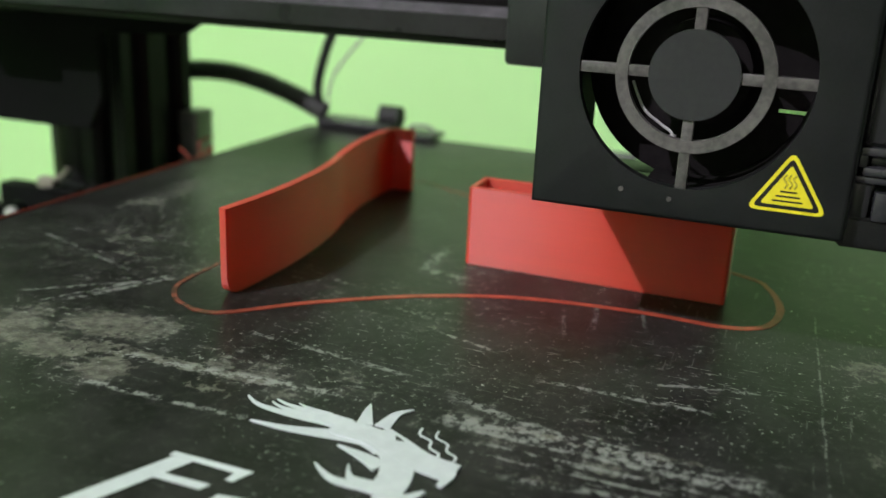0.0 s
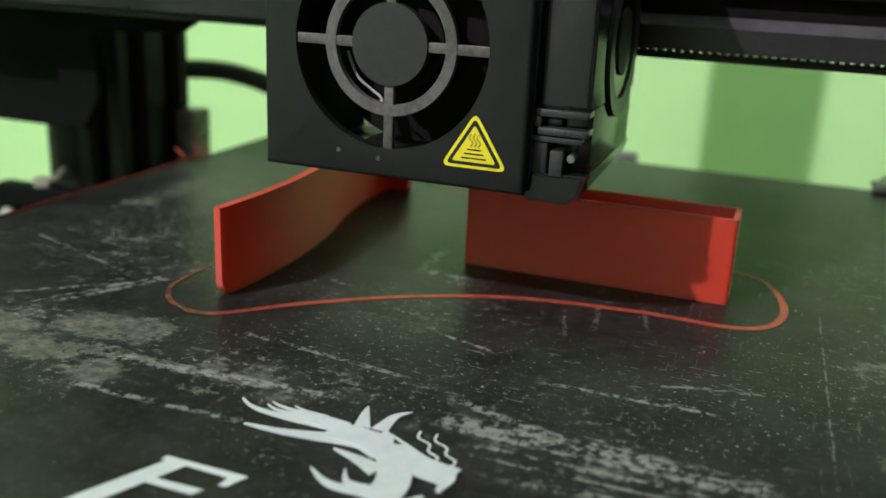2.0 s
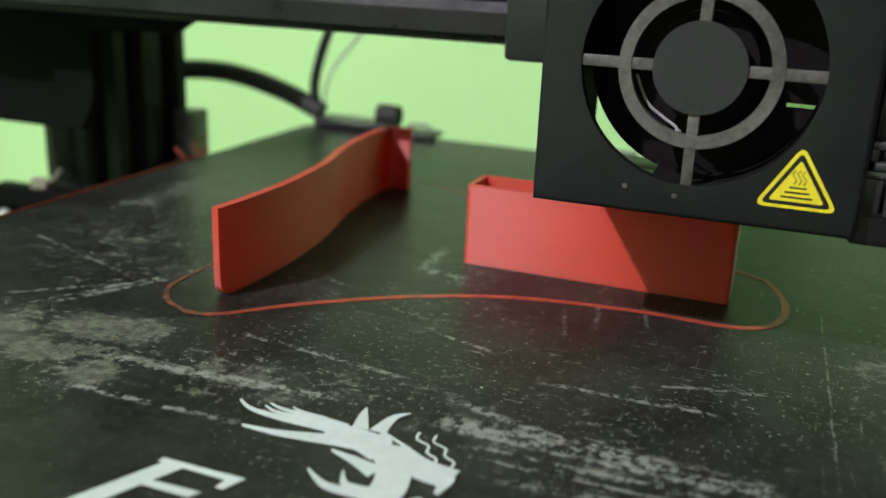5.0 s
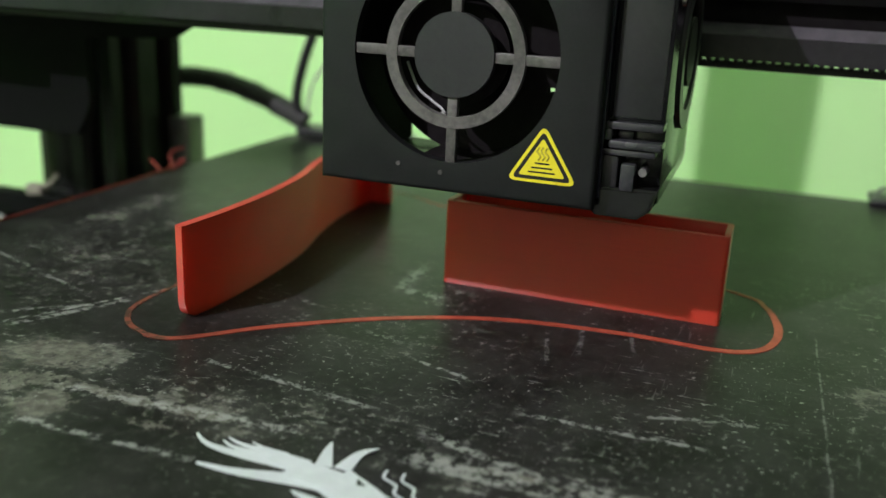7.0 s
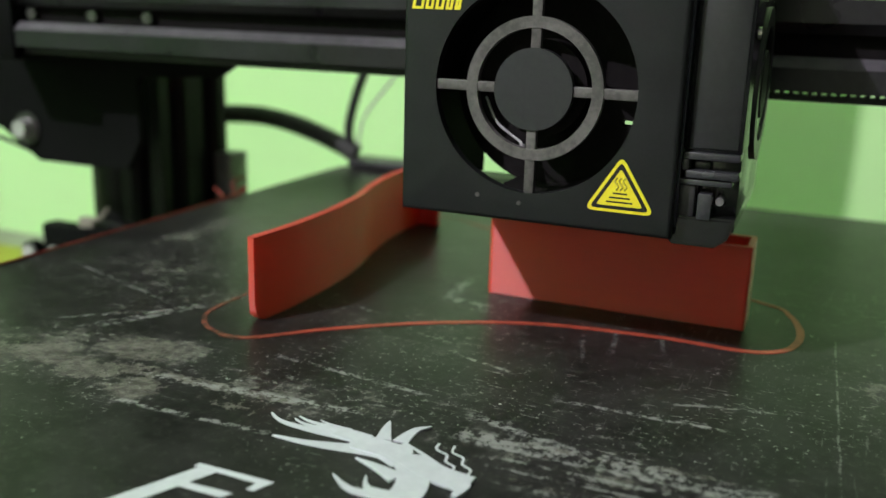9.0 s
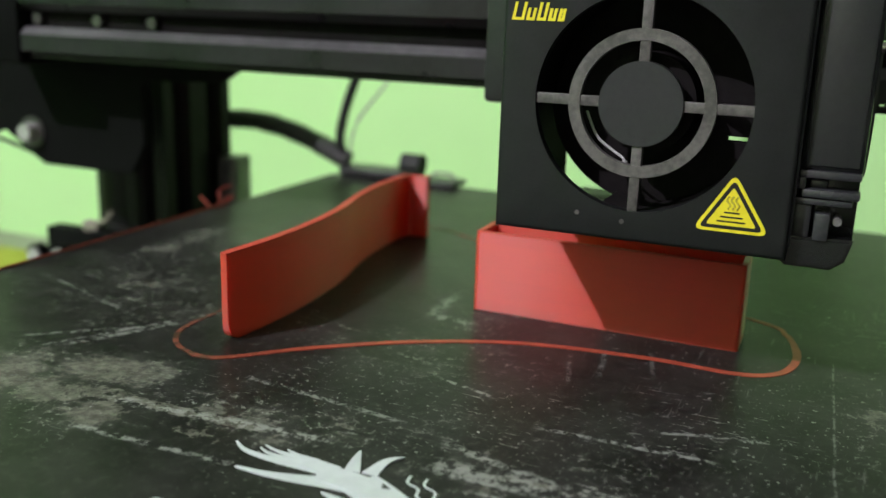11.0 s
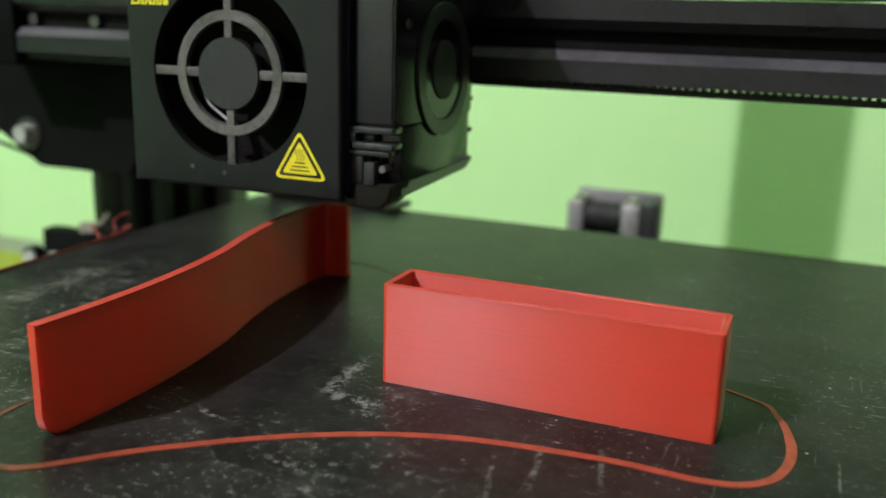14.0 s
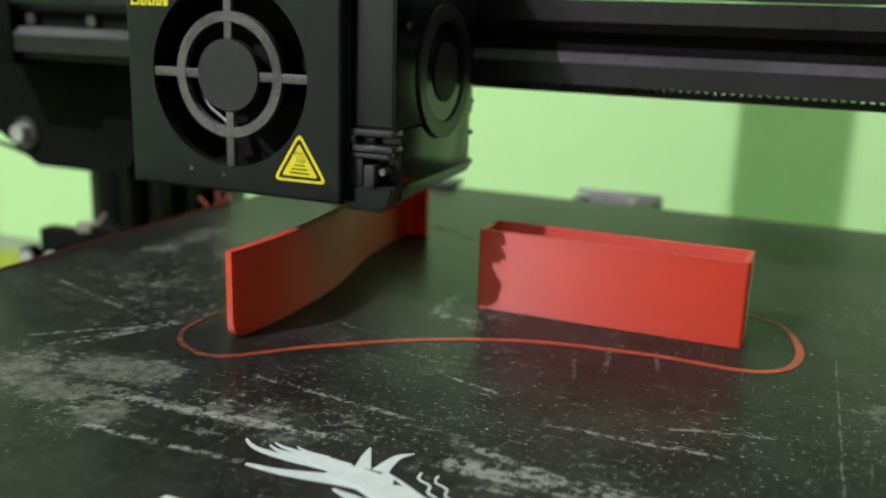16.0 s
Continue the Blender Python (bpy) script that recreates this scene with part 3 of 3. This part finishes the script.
def emblem(parent):
    """White emblem on the sheet: swept-back streaks, horns and an open-jawed head as plain shapes."""
    count = [0]

    def streak(points, w0, w1):
        path = smooth_path([(x, y, 0) for x, y in points], 6)
        n = len(path)
        top = 0.06 + 0.025 * count[0]
        count[0] += 1
        bm = ribbon(path, [max(0.05, w0 + (w1 - w0) * i / (n - 1)) for i in range(n)], 0.02, top)
        part("emblem_stroke", bm, WHITE_INK, parent)

    streak([(0.0, -42.3), (2.2, -43.9), (5, -44.7), (10, -45.0), (15, -44.8), (20, -44.8)], 0.35, 2.6)
    streak([(4.6, -42.5), (6.6, -43.5), (9.5, -43.8), (14, -43.8)], 0.25, 1.5)
    streak([(4.9, -41.5), (7, -42.3), (10, -42.7), (14, -42.8), (19, -43.4)], 0.25, 1.9)
    streak([(8.8, -41.3), (11, -42.0), (15, -42.4)], 0.15, 1.0)
    streak([(4.8, -49.4), (10, -49.3), (15, -48.5), (20, -47.4), (25, -46.8)], 0.5, 4.0)
    streak([(13, -44.2), (18, -44.6), (22, -45.2), (26, -46.2)], 1.6, 5.0)
    streak([(17, -46.4), (22, -46.8), (27, -48.4)], 1.2, 4.4)
    streak([(19.2, -36.6), (19.9, -39.2), (21.2, -43.2)], 0.1, 2.7)
    streak([(26.3, -35.5), (24.4, -38), (24.0, -42.8)], 0.1, 2.7)
    streak([(20.2, -50.4), (24.5, -51.6), (28.5, -53.2)], 0.1, 3.2)
    streak([(19.6, -56.2), (24, -59.0), (29.5, -58.6)], 0.1, 2.4)
    streak([(24.2, -54.6), (26, -57.6), (30, -58.0)], 0.1, 2.0)
    streak([(18, -45.6), (24, -46.2), (29, -49.2), (31.5, -55), (31.5, -60)], 4.6, 5.0)
    streak([(24, -45), (28.4, -47.2), (33, -49.6), (38.6, -50.6)], 5.0, 4.6)
    streak([(35.6, -49.6), (38.0, -51.0), (37.9, -54.6)], 3.6, 0.8)
    streak([(30.8, -59.6), (34.4, -59.6), (36.6, -56.8)], 3.0, 0.6)
    for x, y, w in ((29.6, -40.2, 0.42), (32.2, -40.0, 0.36)):
        path = smooth_path([(x, y, 0), (x + 0.4, y - 2.0, 0), (x + 2.6, y - 3.1, 0), (x + 3.2, y - 5.0, 0), (x + 5.0, y - 6.1, 0), (x + 5.1, y - 7.6, 0)], 6)
        part("emblem_whisker", ribbon(path, w, 0.02, 0.09), WHITE_INK, parent)
    eye = bmesh.new()
    prism([(27.0, -44.4), (28.9, -45.6), (27.6, -45.9)], 0.3, 0.42, "xy", eye)
    part("emblem_eye", eye, INK, parent)


def bed_lettering(parent):
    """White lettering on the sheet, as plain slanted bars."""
    bars = (((1.2, -62.0), (4.6, -62.0), (-2.4, -78.0), (-5.8, -78.0)), ((0.2, -61.8), (13.3, -61.8), (12.8, -63.2), (0.0, -62.9)),
            ((13.3, -61.9), (12.0, -65.2), (10.8, -65.2), (11.0, -62.9)), ((2.0, -67.2), (9.8, -67.0), (9.0, -68.6), (1.4, -68.6)),
            ((12.0, -68.6), (16.5, -68.0), (13.0, -78.0), (10.0, -78.0)), ((16.0, -69.2), (23.0, -68.6), (24.0, -70.6), (16.0, -71.0)),
            ((20.5, -69.4), (24.0, -69.6), (20.0, -78.0), (17.0, -78.0)))
    for i, bar in enumerate(bars):
        part("lettering_bar", prism(bar, 0.02, 0.06 + 0.025 * i, "xy"), WHITE_INK, parent)


def heated_bed():
    b = thing("heated_bed", "dark worn heated printer bed with scratched printing sheet", "printer bed", (0, 0, 0))
    plate = rounded([(BED_X0, BED_Y0), (BED_X1, BED_Y0), (BED_X1, BED_Y1), (BED_X0, BED_Y1)], 3)
    part("build_sheet", prism(plate, -1.6, 0, "xy", bevel=0.25), SHEET, b, "dark matt printing sheet, scratched and chalky")
    part("bed_plate", prism([(x, y) for x, y in plate], -5.0, -1.65, "xy", bevel=0.3), ALLOY, b, "aluminium heater plate")
    emblem(b)
    bed_lettering(b)
    part("carriage_plate", box(-40, 56, -30, 140, -19.4, -15.5, 1), BLACK_PLASTIC, b)
    for x in (-96, 142):
        for y in (-60, 160):
            part("levelling_spring", rod((x, y, -10), "z", 4, 10.5, 16), YELLOW, b)
            part("levelling_arm", box(min(x, 8) - 4, max(x, 8) + 4, y - 6, y + 6, -19.4, -15.5, 0.6), BLACK_PLASTIC, b)
    # cable clamp on the rear edge
    part("cable_clamp", box(-104, -71, 172, 186, 0.2, 4.0, 1.2), BLACK_PLASTIC, b, "black plastic cable clamp")
    part("clamp_knob", rod((-75, 182, 6), "x", 4.4, 8.5, 24), RUBBER, b)
    for x in (-59, 111):
        part("sheet_clip", box(x - 7, x + 7, 170, 184, 0.1, 2.2, 0.8), BLACK_PLASTIC, b, "black steel sheet clip")
        part("clip_wire", tube([(x - 5, 172, 1), (x - 4, 176, 4.4), (x + 4, 176, 4.4), (x + 5, 172, 1)], 0.6), DULL_STEEL, b, "bright wire handle")
    return b


BED = heated_bed()


# ---- printed pieces on the bed ----
PRINT_H = 18.7
RIM_H = 0.3


def printed_wall():
    plan = smooth_path([(-28.6, -6.2, 0), (-27.6, 8, 0), (-27.8, 24, 0), (-29.8, 42, 0), (-33.6, 58, 0), (-36.2, 74, 0), (-36.8, 88, 0), (-36.7, 93.5, 0)], 8)
    plan += [Vector((-36.2, 95.2, 0)), Vector((-35.0, 95.9, 0)), Vector((-33, 96.0, 0)), Vector((-29.6, 96.0, 0))]
    fine, walked = [], [0.0]
    first = plan[0]
    for k in range(7):
        fine.append(first + (plan[1] - first).normalized() * 0.45 * k)
    fine += [p for p in plan if (p - first).length > 4.0]
    for a, b in zip(fine, fine[1:]):
        walked.append(walked[-1] + (b - a).length)

    def low(i):
        s, r = walked[i], 3.6
        return r - math.sqrt(max(0.0, r * r - max(0.0, r - s) ** 2)) + 0.02

    bm = ribbon(fine, [1.9 * min(1.0, 0.78 + 0.22 * math.sqrt(min(1.0, w / 0.6))) for w in walked], 0.02, PRINT_H - RIM_H, False, None, low)
    ob = new("printed_strip")
    part("body", bm, RED, ob)
    part("top_layer", ribbon(fine, [1.93 * min(1.0, 0.78 + 0.22 * math.sqrt(min(1.0, w / 0.6))) for w in walked], PRINT_H - RIM_H, PRINT_H, False), RIM_RED, ob)
    return tagged(ob, "wavy upright strip of red printed plastic on the bed", "printed part")


def box_rings(steps, low_cap):
    """Level rounded outlines, joined ring to ring."""
    bm = bmesh.new()
    rings = []
    for inset, z in steps:
        outline = rounded([(8.5 + inset, 38.1 + inset), (67.9 - inset, 38.1 + inset), (67.9 - inset, 49.8 - inset), (8.5 + inset, 49.8 - inset)], 0.9 if inset < 0.5 else 0.5, 4)
        rings.append([bm.verts.new((x, y, z)) for x, y in outline])
    n = len(rings[0])
    for a, b in zip(rings, rings[1:] if low_cap else rings[1:] + rings[:1]):
        for k in range(n):
            bm.faces.new((a[k], a[(k + 1) % n], b[(k + 1) % n], b[k]))
    if low_cap:
        bm.faces.new(rings[0])
        bm.faces.new(rings[-1])
    return bm


def printed_box():
    ob = new("printed_box")
    top = PRINT_H - RIM_H
    part("body", box_rings(((0, 0.02), (0, top), (1.25, top), (1.25, 1.2)), True), RED, ob)
    part("top_layer", box_rings(((0.0, top + 0.004), (0.0, PRINT_H - 0.12), (0.12, PRINT_H), (1.13, PRINT_H), (1.25, PRINT_H - 0.12), (1.25, top + 0.004)), False), RIM_RED, ob)
    return tagged(ob, "long narrow open red printed plastic box on the bed", "printed part")


def skirt():
    loop = smooth_path([(-24.2, -14.6, 0), (-11, -1.5, 0), (7.5, 12.6, 0), (27.5, 21.8, 0), (51, 25.4, 0), (68, 25.2, 0), (75.2, 27.8, 0), (78.6, 33.6, 0),
                        (79.3, 43, 0), (76.4, 54.5, 0), (70.5, 61, 0), (40, 74, 0), (10, 91, 0), (-16, 101, 0), (-30, 108, 0), (-42, 106, 0), (-48, 94, 0),
                        (-46, 60, 0), (-41.5, 20, 0), (-41.2, -2, 0), (-38.4, -9.8, 0), (-32.6, -14.2, 0)], 10, True)
    widths = [float(np.interp(p.y, (30, 44, 62, 80), (1.65, 1.6, 0.8, 0.5)) if p.x > -30 else np.interp(p.y, (50, 90), (1.1, 0.5))) + 0.1 * noise.noise(p * 0.12) for p in loop]
    return tagged(part("skirt_line", ribbon(loop, widths, 0.015, 0.14, True), THIN_RED), "thin closed loop of red plastic laid on the bed", "plastic line")


def stray_string():
    bm = tube([(-108.6, -80, 0.3), (-108.3, 0, 0.4), (-108.6, 40, 0.3), (-108.3, 75, 0.4), (-109, 100, 0.5)], 0.34, 6)
    tube([(-109, 98, 0.5), (-110, 102, 1.6), (-112.5, 104, 3.4), (-112, 107, 5), (-110.5, 109, 5.4)], 0.36, 6, bm)
    tube([(-108.6, 94, 0.5), (-113, 98, 1.0), (-117, 100, 2.4)], 0.4, 6, bm)
    tube([(-108.6, 100, 0.5), (-107.5, 104, 1.8), (-109, 107, 2.2), (-111, 106, 1.2)], 0.4, 6, bm)
    return tagged(part("stray_string", bm, DULL_RED), "stray red plastic string along the bed edge", "plastic string")


RIDERS = [printed_wall(), printed_box(), skirt(), stray_string()]

# ---- cables behind the bed ----
CABLE_PATH = [(-190, 158, 14), (-168, 168, 18), (-150, 174, 18.6), (-134, 177, 16), (-118, 179, 11), (-104, 180, 5)]


def bed_cable():
    c = thing("bed_cable", "thick black sleeved cable running to the bed", "cable", (0, 0, 0))
    path = smooth_path(CABLE_PATH, 6)
    pieces = []
    count = 6
    for k in range(count):
        lo, hi = k * (len(path) - 1) // count, (k + 1) * (len(path) - 1) // count
        span = path[max(lo - 1, 0):hi + 2]
        pieces.append((part("sleeve_section", tube([tuple(p) for p in span], 3.9, 14, steps=3), SLEEVE, c), (k + 0.7) / count))
    return pieces


CABLE_PIECES = bed_cable()


def riser_cable():
    bm = tube([(-104, 180, 5), (-107, 179, 13), (-105, 179, 25), (-99, 178, 40), (-88, 176, 62), (-80, 172, 90)], 1.9, 10)
    a = tagged(part("riser_cable", bm, RUBBER), "thin black cable rising from the bed clamp", "cable")
    b = tagged(part("grey_wire", tube([(-104, 181, 6), (-100, 180, 21), (-86, 179, 38), (-70, 178, 58)], 0.5, 8), WIRE_WHITE), "thin grey wire rising behind the bed", "wire")
    return [a, b]


RIDERS += riser_cable()

# ---- print head ----
FAN_X, FAN_Z, FAN_R = 19.2, 52.2, 19.3


def warning_sticker(parent):
    a, b, c = Vector((36.6, 41.6)), Vector((30.2, 31.2)), Vector((43.2, 31.2))
    mid = (a + b + c) / 3

    def tri(scale):
        return [tuple(mid + (p - mid) * scale) for p in (a, b, c)]

    s = part("warning_sticker", prism(rounded(tri(1.0), 1.0), -0.12, 0.05, "xz"), YELLOW, parent, "yellow triangular hot-surface warning sticker")
    part("sticker_border", prism(rounded(tri(0.84), 0.6), -0.16, -0.1, "xz"), INK, s)
    part("sticker_field", prism(rounded(tri(0.66), 0.35), -0.20, -0.14, "xz"), YELLOW, s)
    for z, half in ((34.7, 1.3), (33.9, 1.9), (33.1, 2.4)):
        part("sticker_bar", box(mid.x - half, mid.x + half, -0.24, -0.19, z - 0.14, z + 0.14), INK, s)
    waves = bmesh.new()
    for dx in (-0.75, 0.0, 0.75):
        tube([(mid.x + dx, -0.2, 35.3), (mid.x + dx + 0.35, -0.2, 36.0), (mid.x + dx - 0.3, -0.2, 36.8), (mid.x + dx + 0.1, -0.2, 37.6)], 0.2, 5, waves, 3)
    part("sticker_waves", waves, YELLOW_FADED, s)


def print_head():
    h = thing("print_head", "black print head with round fan grille and side blower", "print head", (0, 0, 0))
    part("shroud_front", holed_plate(-7, 46.2, 27.2, 86, FAN_X, FAN_Z, FAN_R, 0, 2.2, 20, 0.9), SHROUD_BLACK, h, "black coated steel fan shroud")
    part("shroud_side", box(-7, -5.2, 2.2, 41, 27.2, 86, 0.4), SHROUD_BLACK, h)
    part("shroud_side", box(44.2, 46, 2.2, 41, 29, 86, 0.4), BLUE_BLACK, h)
    # added dark sheet standing in for shade on the inner side face
    part("shroud_shade_sheet", box(-5.15, -4.85, 2.4, 41, 29.0, 84), DARK_INSIDE, h)
    part("gap_cover", box(46.05, 46.55, 3, 41, 29, 84), BLUE_BLACK, h)
    # unseen plates added below the shroud to block light passing through it
    part("shroud_bottom_blocker", box(-5.2, 44.2, 2.2, 29.5, 27.4, 28.8, 0.3), SHROUD_BLACK, h)
    part("shroud_floor_blocker", box(-5.0, 16, 29.5, 41, 27.4, 28.8, 0.3), SHROUD_BLACK, h)
    part("shroud_top", box(-5.2, 44.2, 2.2, 41, 84.4, 86, 0.4), SHROUD_BLACK, h)
    for x, z in ((9.2, 31.7), (17.6, 30.9)):
        part("screw_mark", rod((x, -0.05, z), "y", 0.45, 0.3, 12), DUSTY, h)
    # grille
    g = part("grille_ring", annulus((FAN_X, 1.0, FAN_Z), "y", 11.0, 13.1, 1.6), DUSTY, h, "dusty grey grille ring")
    for ang in (0, 90, 180, 270):
        bm = box(6.8, FAN_R + 0.3, 0.35, 1.75, -0.95, 0.95, 0.2)
        bmesh.ops.rotate(bm, cent=(0, 0, 0), matrix=Matrix.Rotation(radians(ang), 3, "Y"), verts=bm.verts)
        bmesh.ops.translate(bm, vec=(FAN_X, 0, FAN_Z), verts=bm.verts)
        part("grille_spoke", bm, DUSTY, h)
    part("grille_hub", rod((FAN_X, 0.9, FAN_Z), "y", 7.5, 1.9, 48), HUB, h, "dull black grille hub")
    # fan behind the grille
    ring = [(FAN_X + 20.4 * math.cos(a), FAN_Z + 20.4 * math.sin(a)) for a in (radians(-17.4 + 357.0 * k / 60) for k in range(61))]
    ring += [(33.0, FAN_Z - 7.0), (33.0, FAN_Z - 6.0)]
    f = part("fan_casing", prism(ring, 14.5, 17.0, "xz"), DARK_INSIDE, h, "black fan casing with a vent slit")
    arc = [radians(a) for a in range(-108, 189, 6)]
    rim = [(FAN_X + r * math.cos(a), FAN_Z + r * math.sin(a)) for r, turn in ((19.5, arc), (20.6, arc[::-1])) for a in turn]
    part("fan_frame", prism(rim, 2.4, 14.4, "xz"), DARK_INSIDE, f, "black fan frame, open at one corner")
    part("fan_rotor", rod((FAN_X, 9.5, FAN_Z), "y", 9.0, 9.6, 40), DARK_INSIDE, f)
    part("fan_wire", tube([(8.6, 4.5, 50), (11, 4.0, 45.5), (14.0, 4.0, 43.2), (16.4, 3.6, 41.6), (16.6, 3.4, 39.0)], 0.26, 8), WIRE_WHITE, h, "pale fan wire")
    part("wire_end", rod((16.6, 3.4, 40.2), "z", 0.55, 2.6, 12), WIRE_WHITE, h)
    part("heat_sink", box(14, 24, 22, 42, 29.5, 80, 0.6), DARK_INSIDE, h, "black finned heat sink")
    part("heat_sink_side", box(24.2, 40, 22, 42, 47.5, 80, 0.4), DARK_INSIDE, h)
    part("heater_block", box(17, 37, 30, 46, 22.6, 33, 0.6), ALLOY, h)
    part("nozzle", rod((27, 37.6, 20.9), "z", 0.6, 3.6, 18, 3.2), BRASS, h, "small brass nozzle")
    part("carriage_plate", box(-28, 50, 46, 49, 46, 92, 1.2), BLACK_PLASTIC, h, "black carriage back plate")
    warning_sticker(h)
    # yellow name along the top of the face, as plain slanted bars
    x = -5.4
    for w, hgt in ((2.5, 3.2), (1.8, 2.2), (1.9, 3.2), (1.6, 2.2), (1.4, 2.2)):
        for x0, x1 in ((x, x + 0.55), (x + w - 0.75, x + w - 0.2)):
            part("name_bar", prism([(x0, 65.9), (x1, 65.9), (x1 + hgt * 0.2, 65.9 + hgt), (x0 + hgt * 0.2, 65.9 + hgt)], -0.1, 0.03, "xz"), YELLOW, h)
        part("name_bar", prism([(x, 65.9), (x + w - 0.2, 65.9), (x + w - 0.1, 66.4), (x + 0.1, 66.4)], -0.11, 0.02, "xz"), YELLOW, h)
        x += w + 0.2
    # blower on the right side
    b = part("blower_body", box(46.6, 56.6, 4, 47, 42.8, 84, 0.5), GLOSSY_BLACK, h, "glossy black plastic side blower")
    part("blower_panel", box(47.6, 55.9, 3.75, 4.3, 43.6, 83, 0.2), BLACK_PLASTIC, b)
    part("blower_rim", annulus((56.8, 28.4, 53.6), "x", 11.0, 14.6, 1.0, 56), BLACK_PLASTIC, b)
    part("blower_dish", rod((56.6, 28.4, 53.6), "x", 10.8, 0.5, 48), GLOSSY_BLACK, b)
    part("blower_hub", rod((56.9, 28.4, 53.6), "x", 6.5, 0.7, 40), RUBBER, b)
    part("blower_screw", rod((56.8, 9.6, 63.5), "x", 1.1, 0.8, 16), STEEL, b)
    part("blower_lower", box(46.8, 56.4, 7.5, 46, 31, 42.9, 0.4), GLOSSY_BLACK, h)
    # latch on the front of the blower: a framed slot over a notched catch
    latch = part("latch_bar", box(46.6, 56.5, 3.0, 8, 41.5, 42.9, 0.35), LATCH_HIGHLIGHT, h)
    part("latch_post", box(46.6, 47.9, 3.1, 8, 39.5, 41.6, 0.25), LATCH_HIGHLIGHT, latch)
    part("latch_tongue", box(48.4, 51.4, 5.2, 8, 39.6, 41.2, 0.5), LATCH_HIGHLIGHT, latch)
    part("latch_bar", box(47.2, 56.6, 2.7, 8, 38.2, 39.7, 0.5), LATCH_HIGHLIGHT, h)
    part("latch_bar", box(46.4, 55.6, 3.2, 8, 36.9, 38.1, 0.35), LATCH_HIGHLIGHT, h)
    part("latch_stub", box(49.9, 52.4, 3.0, 8, 30.8, 35.6, 0.3), LATCH_HIGHLIGHT, h)
    part("latch_pin", rod((53.6, 6.0, 34.2), "y", 0.75, 3.6, 16), DULL_STEEL, h)
    part("latch_cheek", box(46.4, 49.3, 3.8, 8, 31, 36.8, 0.3), BLACK_PLASTIC, h)
    part("duct_nose", prism([(45.2, 31), (56.6, 31.3), (55.6, 27.4), (53.4, 25.7), (46.0, 25.7), (45.2, 26.4)], 3.6, 12, "xz", bevel=0.5), GLOSSY_BLACK, h, "rounded black duct nose")
    part("duct_floor", prism([(8, 27.6), (46, 28.8), (50, 30.6), (49.6, 31.6), (8, 31)], 45.4, 56.2, "yz", bevel=0.4), GLOSSY_BLACK, h)
    for y, z in ((46.6, 38.0), (46.6, 45.6)):
        part("blower_tab", box(50, 56, y, y + 3.0, z - 0.5, z + 0.7, 0.3), BLACK_PLASTIC, h)
    return h


HEAD = print_head()

# ---- movement: (seconds, millimetres) ----
HEAD_X = ((0, 40.0), (0.5, 26.4), (1, 12.8), (1.5, -1.0), (2, -15.0), (2.1, -17.6), (2.87, -17.5), (3, -14.0), (3.5, 0), (4, 13.6), (4.2, 19.3),
          (4.97, 40.4), (5.48, 40.4), (6.3, 18.1), (6.5, 12.5), (7, -1.1), (7.5, -14.8), (7.6, -17.5), (8, -17.3), (8.5, -4.0), (9, 9.7), (9.2, 15.1),
          (10.13, 40.4), (10.6, 40.4), (11.3, 21.3), (11.5, 16.0), (12, 2.2), (12.5, -11.4), (12.72, -17.1), (13, -17.1))
HEAD_X_LATE = ((13.1, -19), (13.2, -26), (13.3, -36.5), (13.4, -47), (13.5, -53.4), (13.6, -55.7), (13.8, -56.6), (14, -58.9), (14.5, -63.5), (15, -63.8), (15.5, -61.5), (16, -57.8))
BED_Y = ((0, -0.8), (0.5, -1.0), (1.0, -1.1), (1.9, -1.0), (2, -1.6), (2.1, -2.2), (2.5, -11.1), (2.87, -0.6), (3, -0.4), (3.5, 0), (4.97, 0.1), (5.48, -10.8), (6.3, -10.9), (6.5, -11.5),
         (7.6, -11.4), (7.98, -1.2), (8.5, -0.9), (9, -0.8), (10.13, -0.7), (10.6, -10.8), (11.5, -11.0), (12, -11.4), (12.5, -11.3), (13, -11.8))
BED_Y_LATE = ((13.1, -14.5), (13.2, -24), (13.3, -38), (13.4, -50), (13.5, -55.7), (13.6, -60), (13.7, -61), (14, -61), (14.5, -51.8), (15, -38.3), (15.5, -23.8), (16, -9.1))


def track(keys):
    t, v = zip(*keys)
    return [(float(s), float(np.interp(s, t, v))) for s in np.arange(161) / 10]


def motions():
    bed = track(BED_Y + BED_Y_LATE)
    walk(HEAD, [(t, pose(x * MM, 0, 0)) for t, x in track(HEAD_X + HEAD_X_LATE)])
    for ob in [BED] + RIDERS:
        walk(ob, [(t, pose(0, y * MM, 0)) for t, y in bed])
    for piece, share in CABLE_PIECES:
        walk(piece, [(t, pose(0, y * share * MM, 0)) for t, y in bed])


motions()
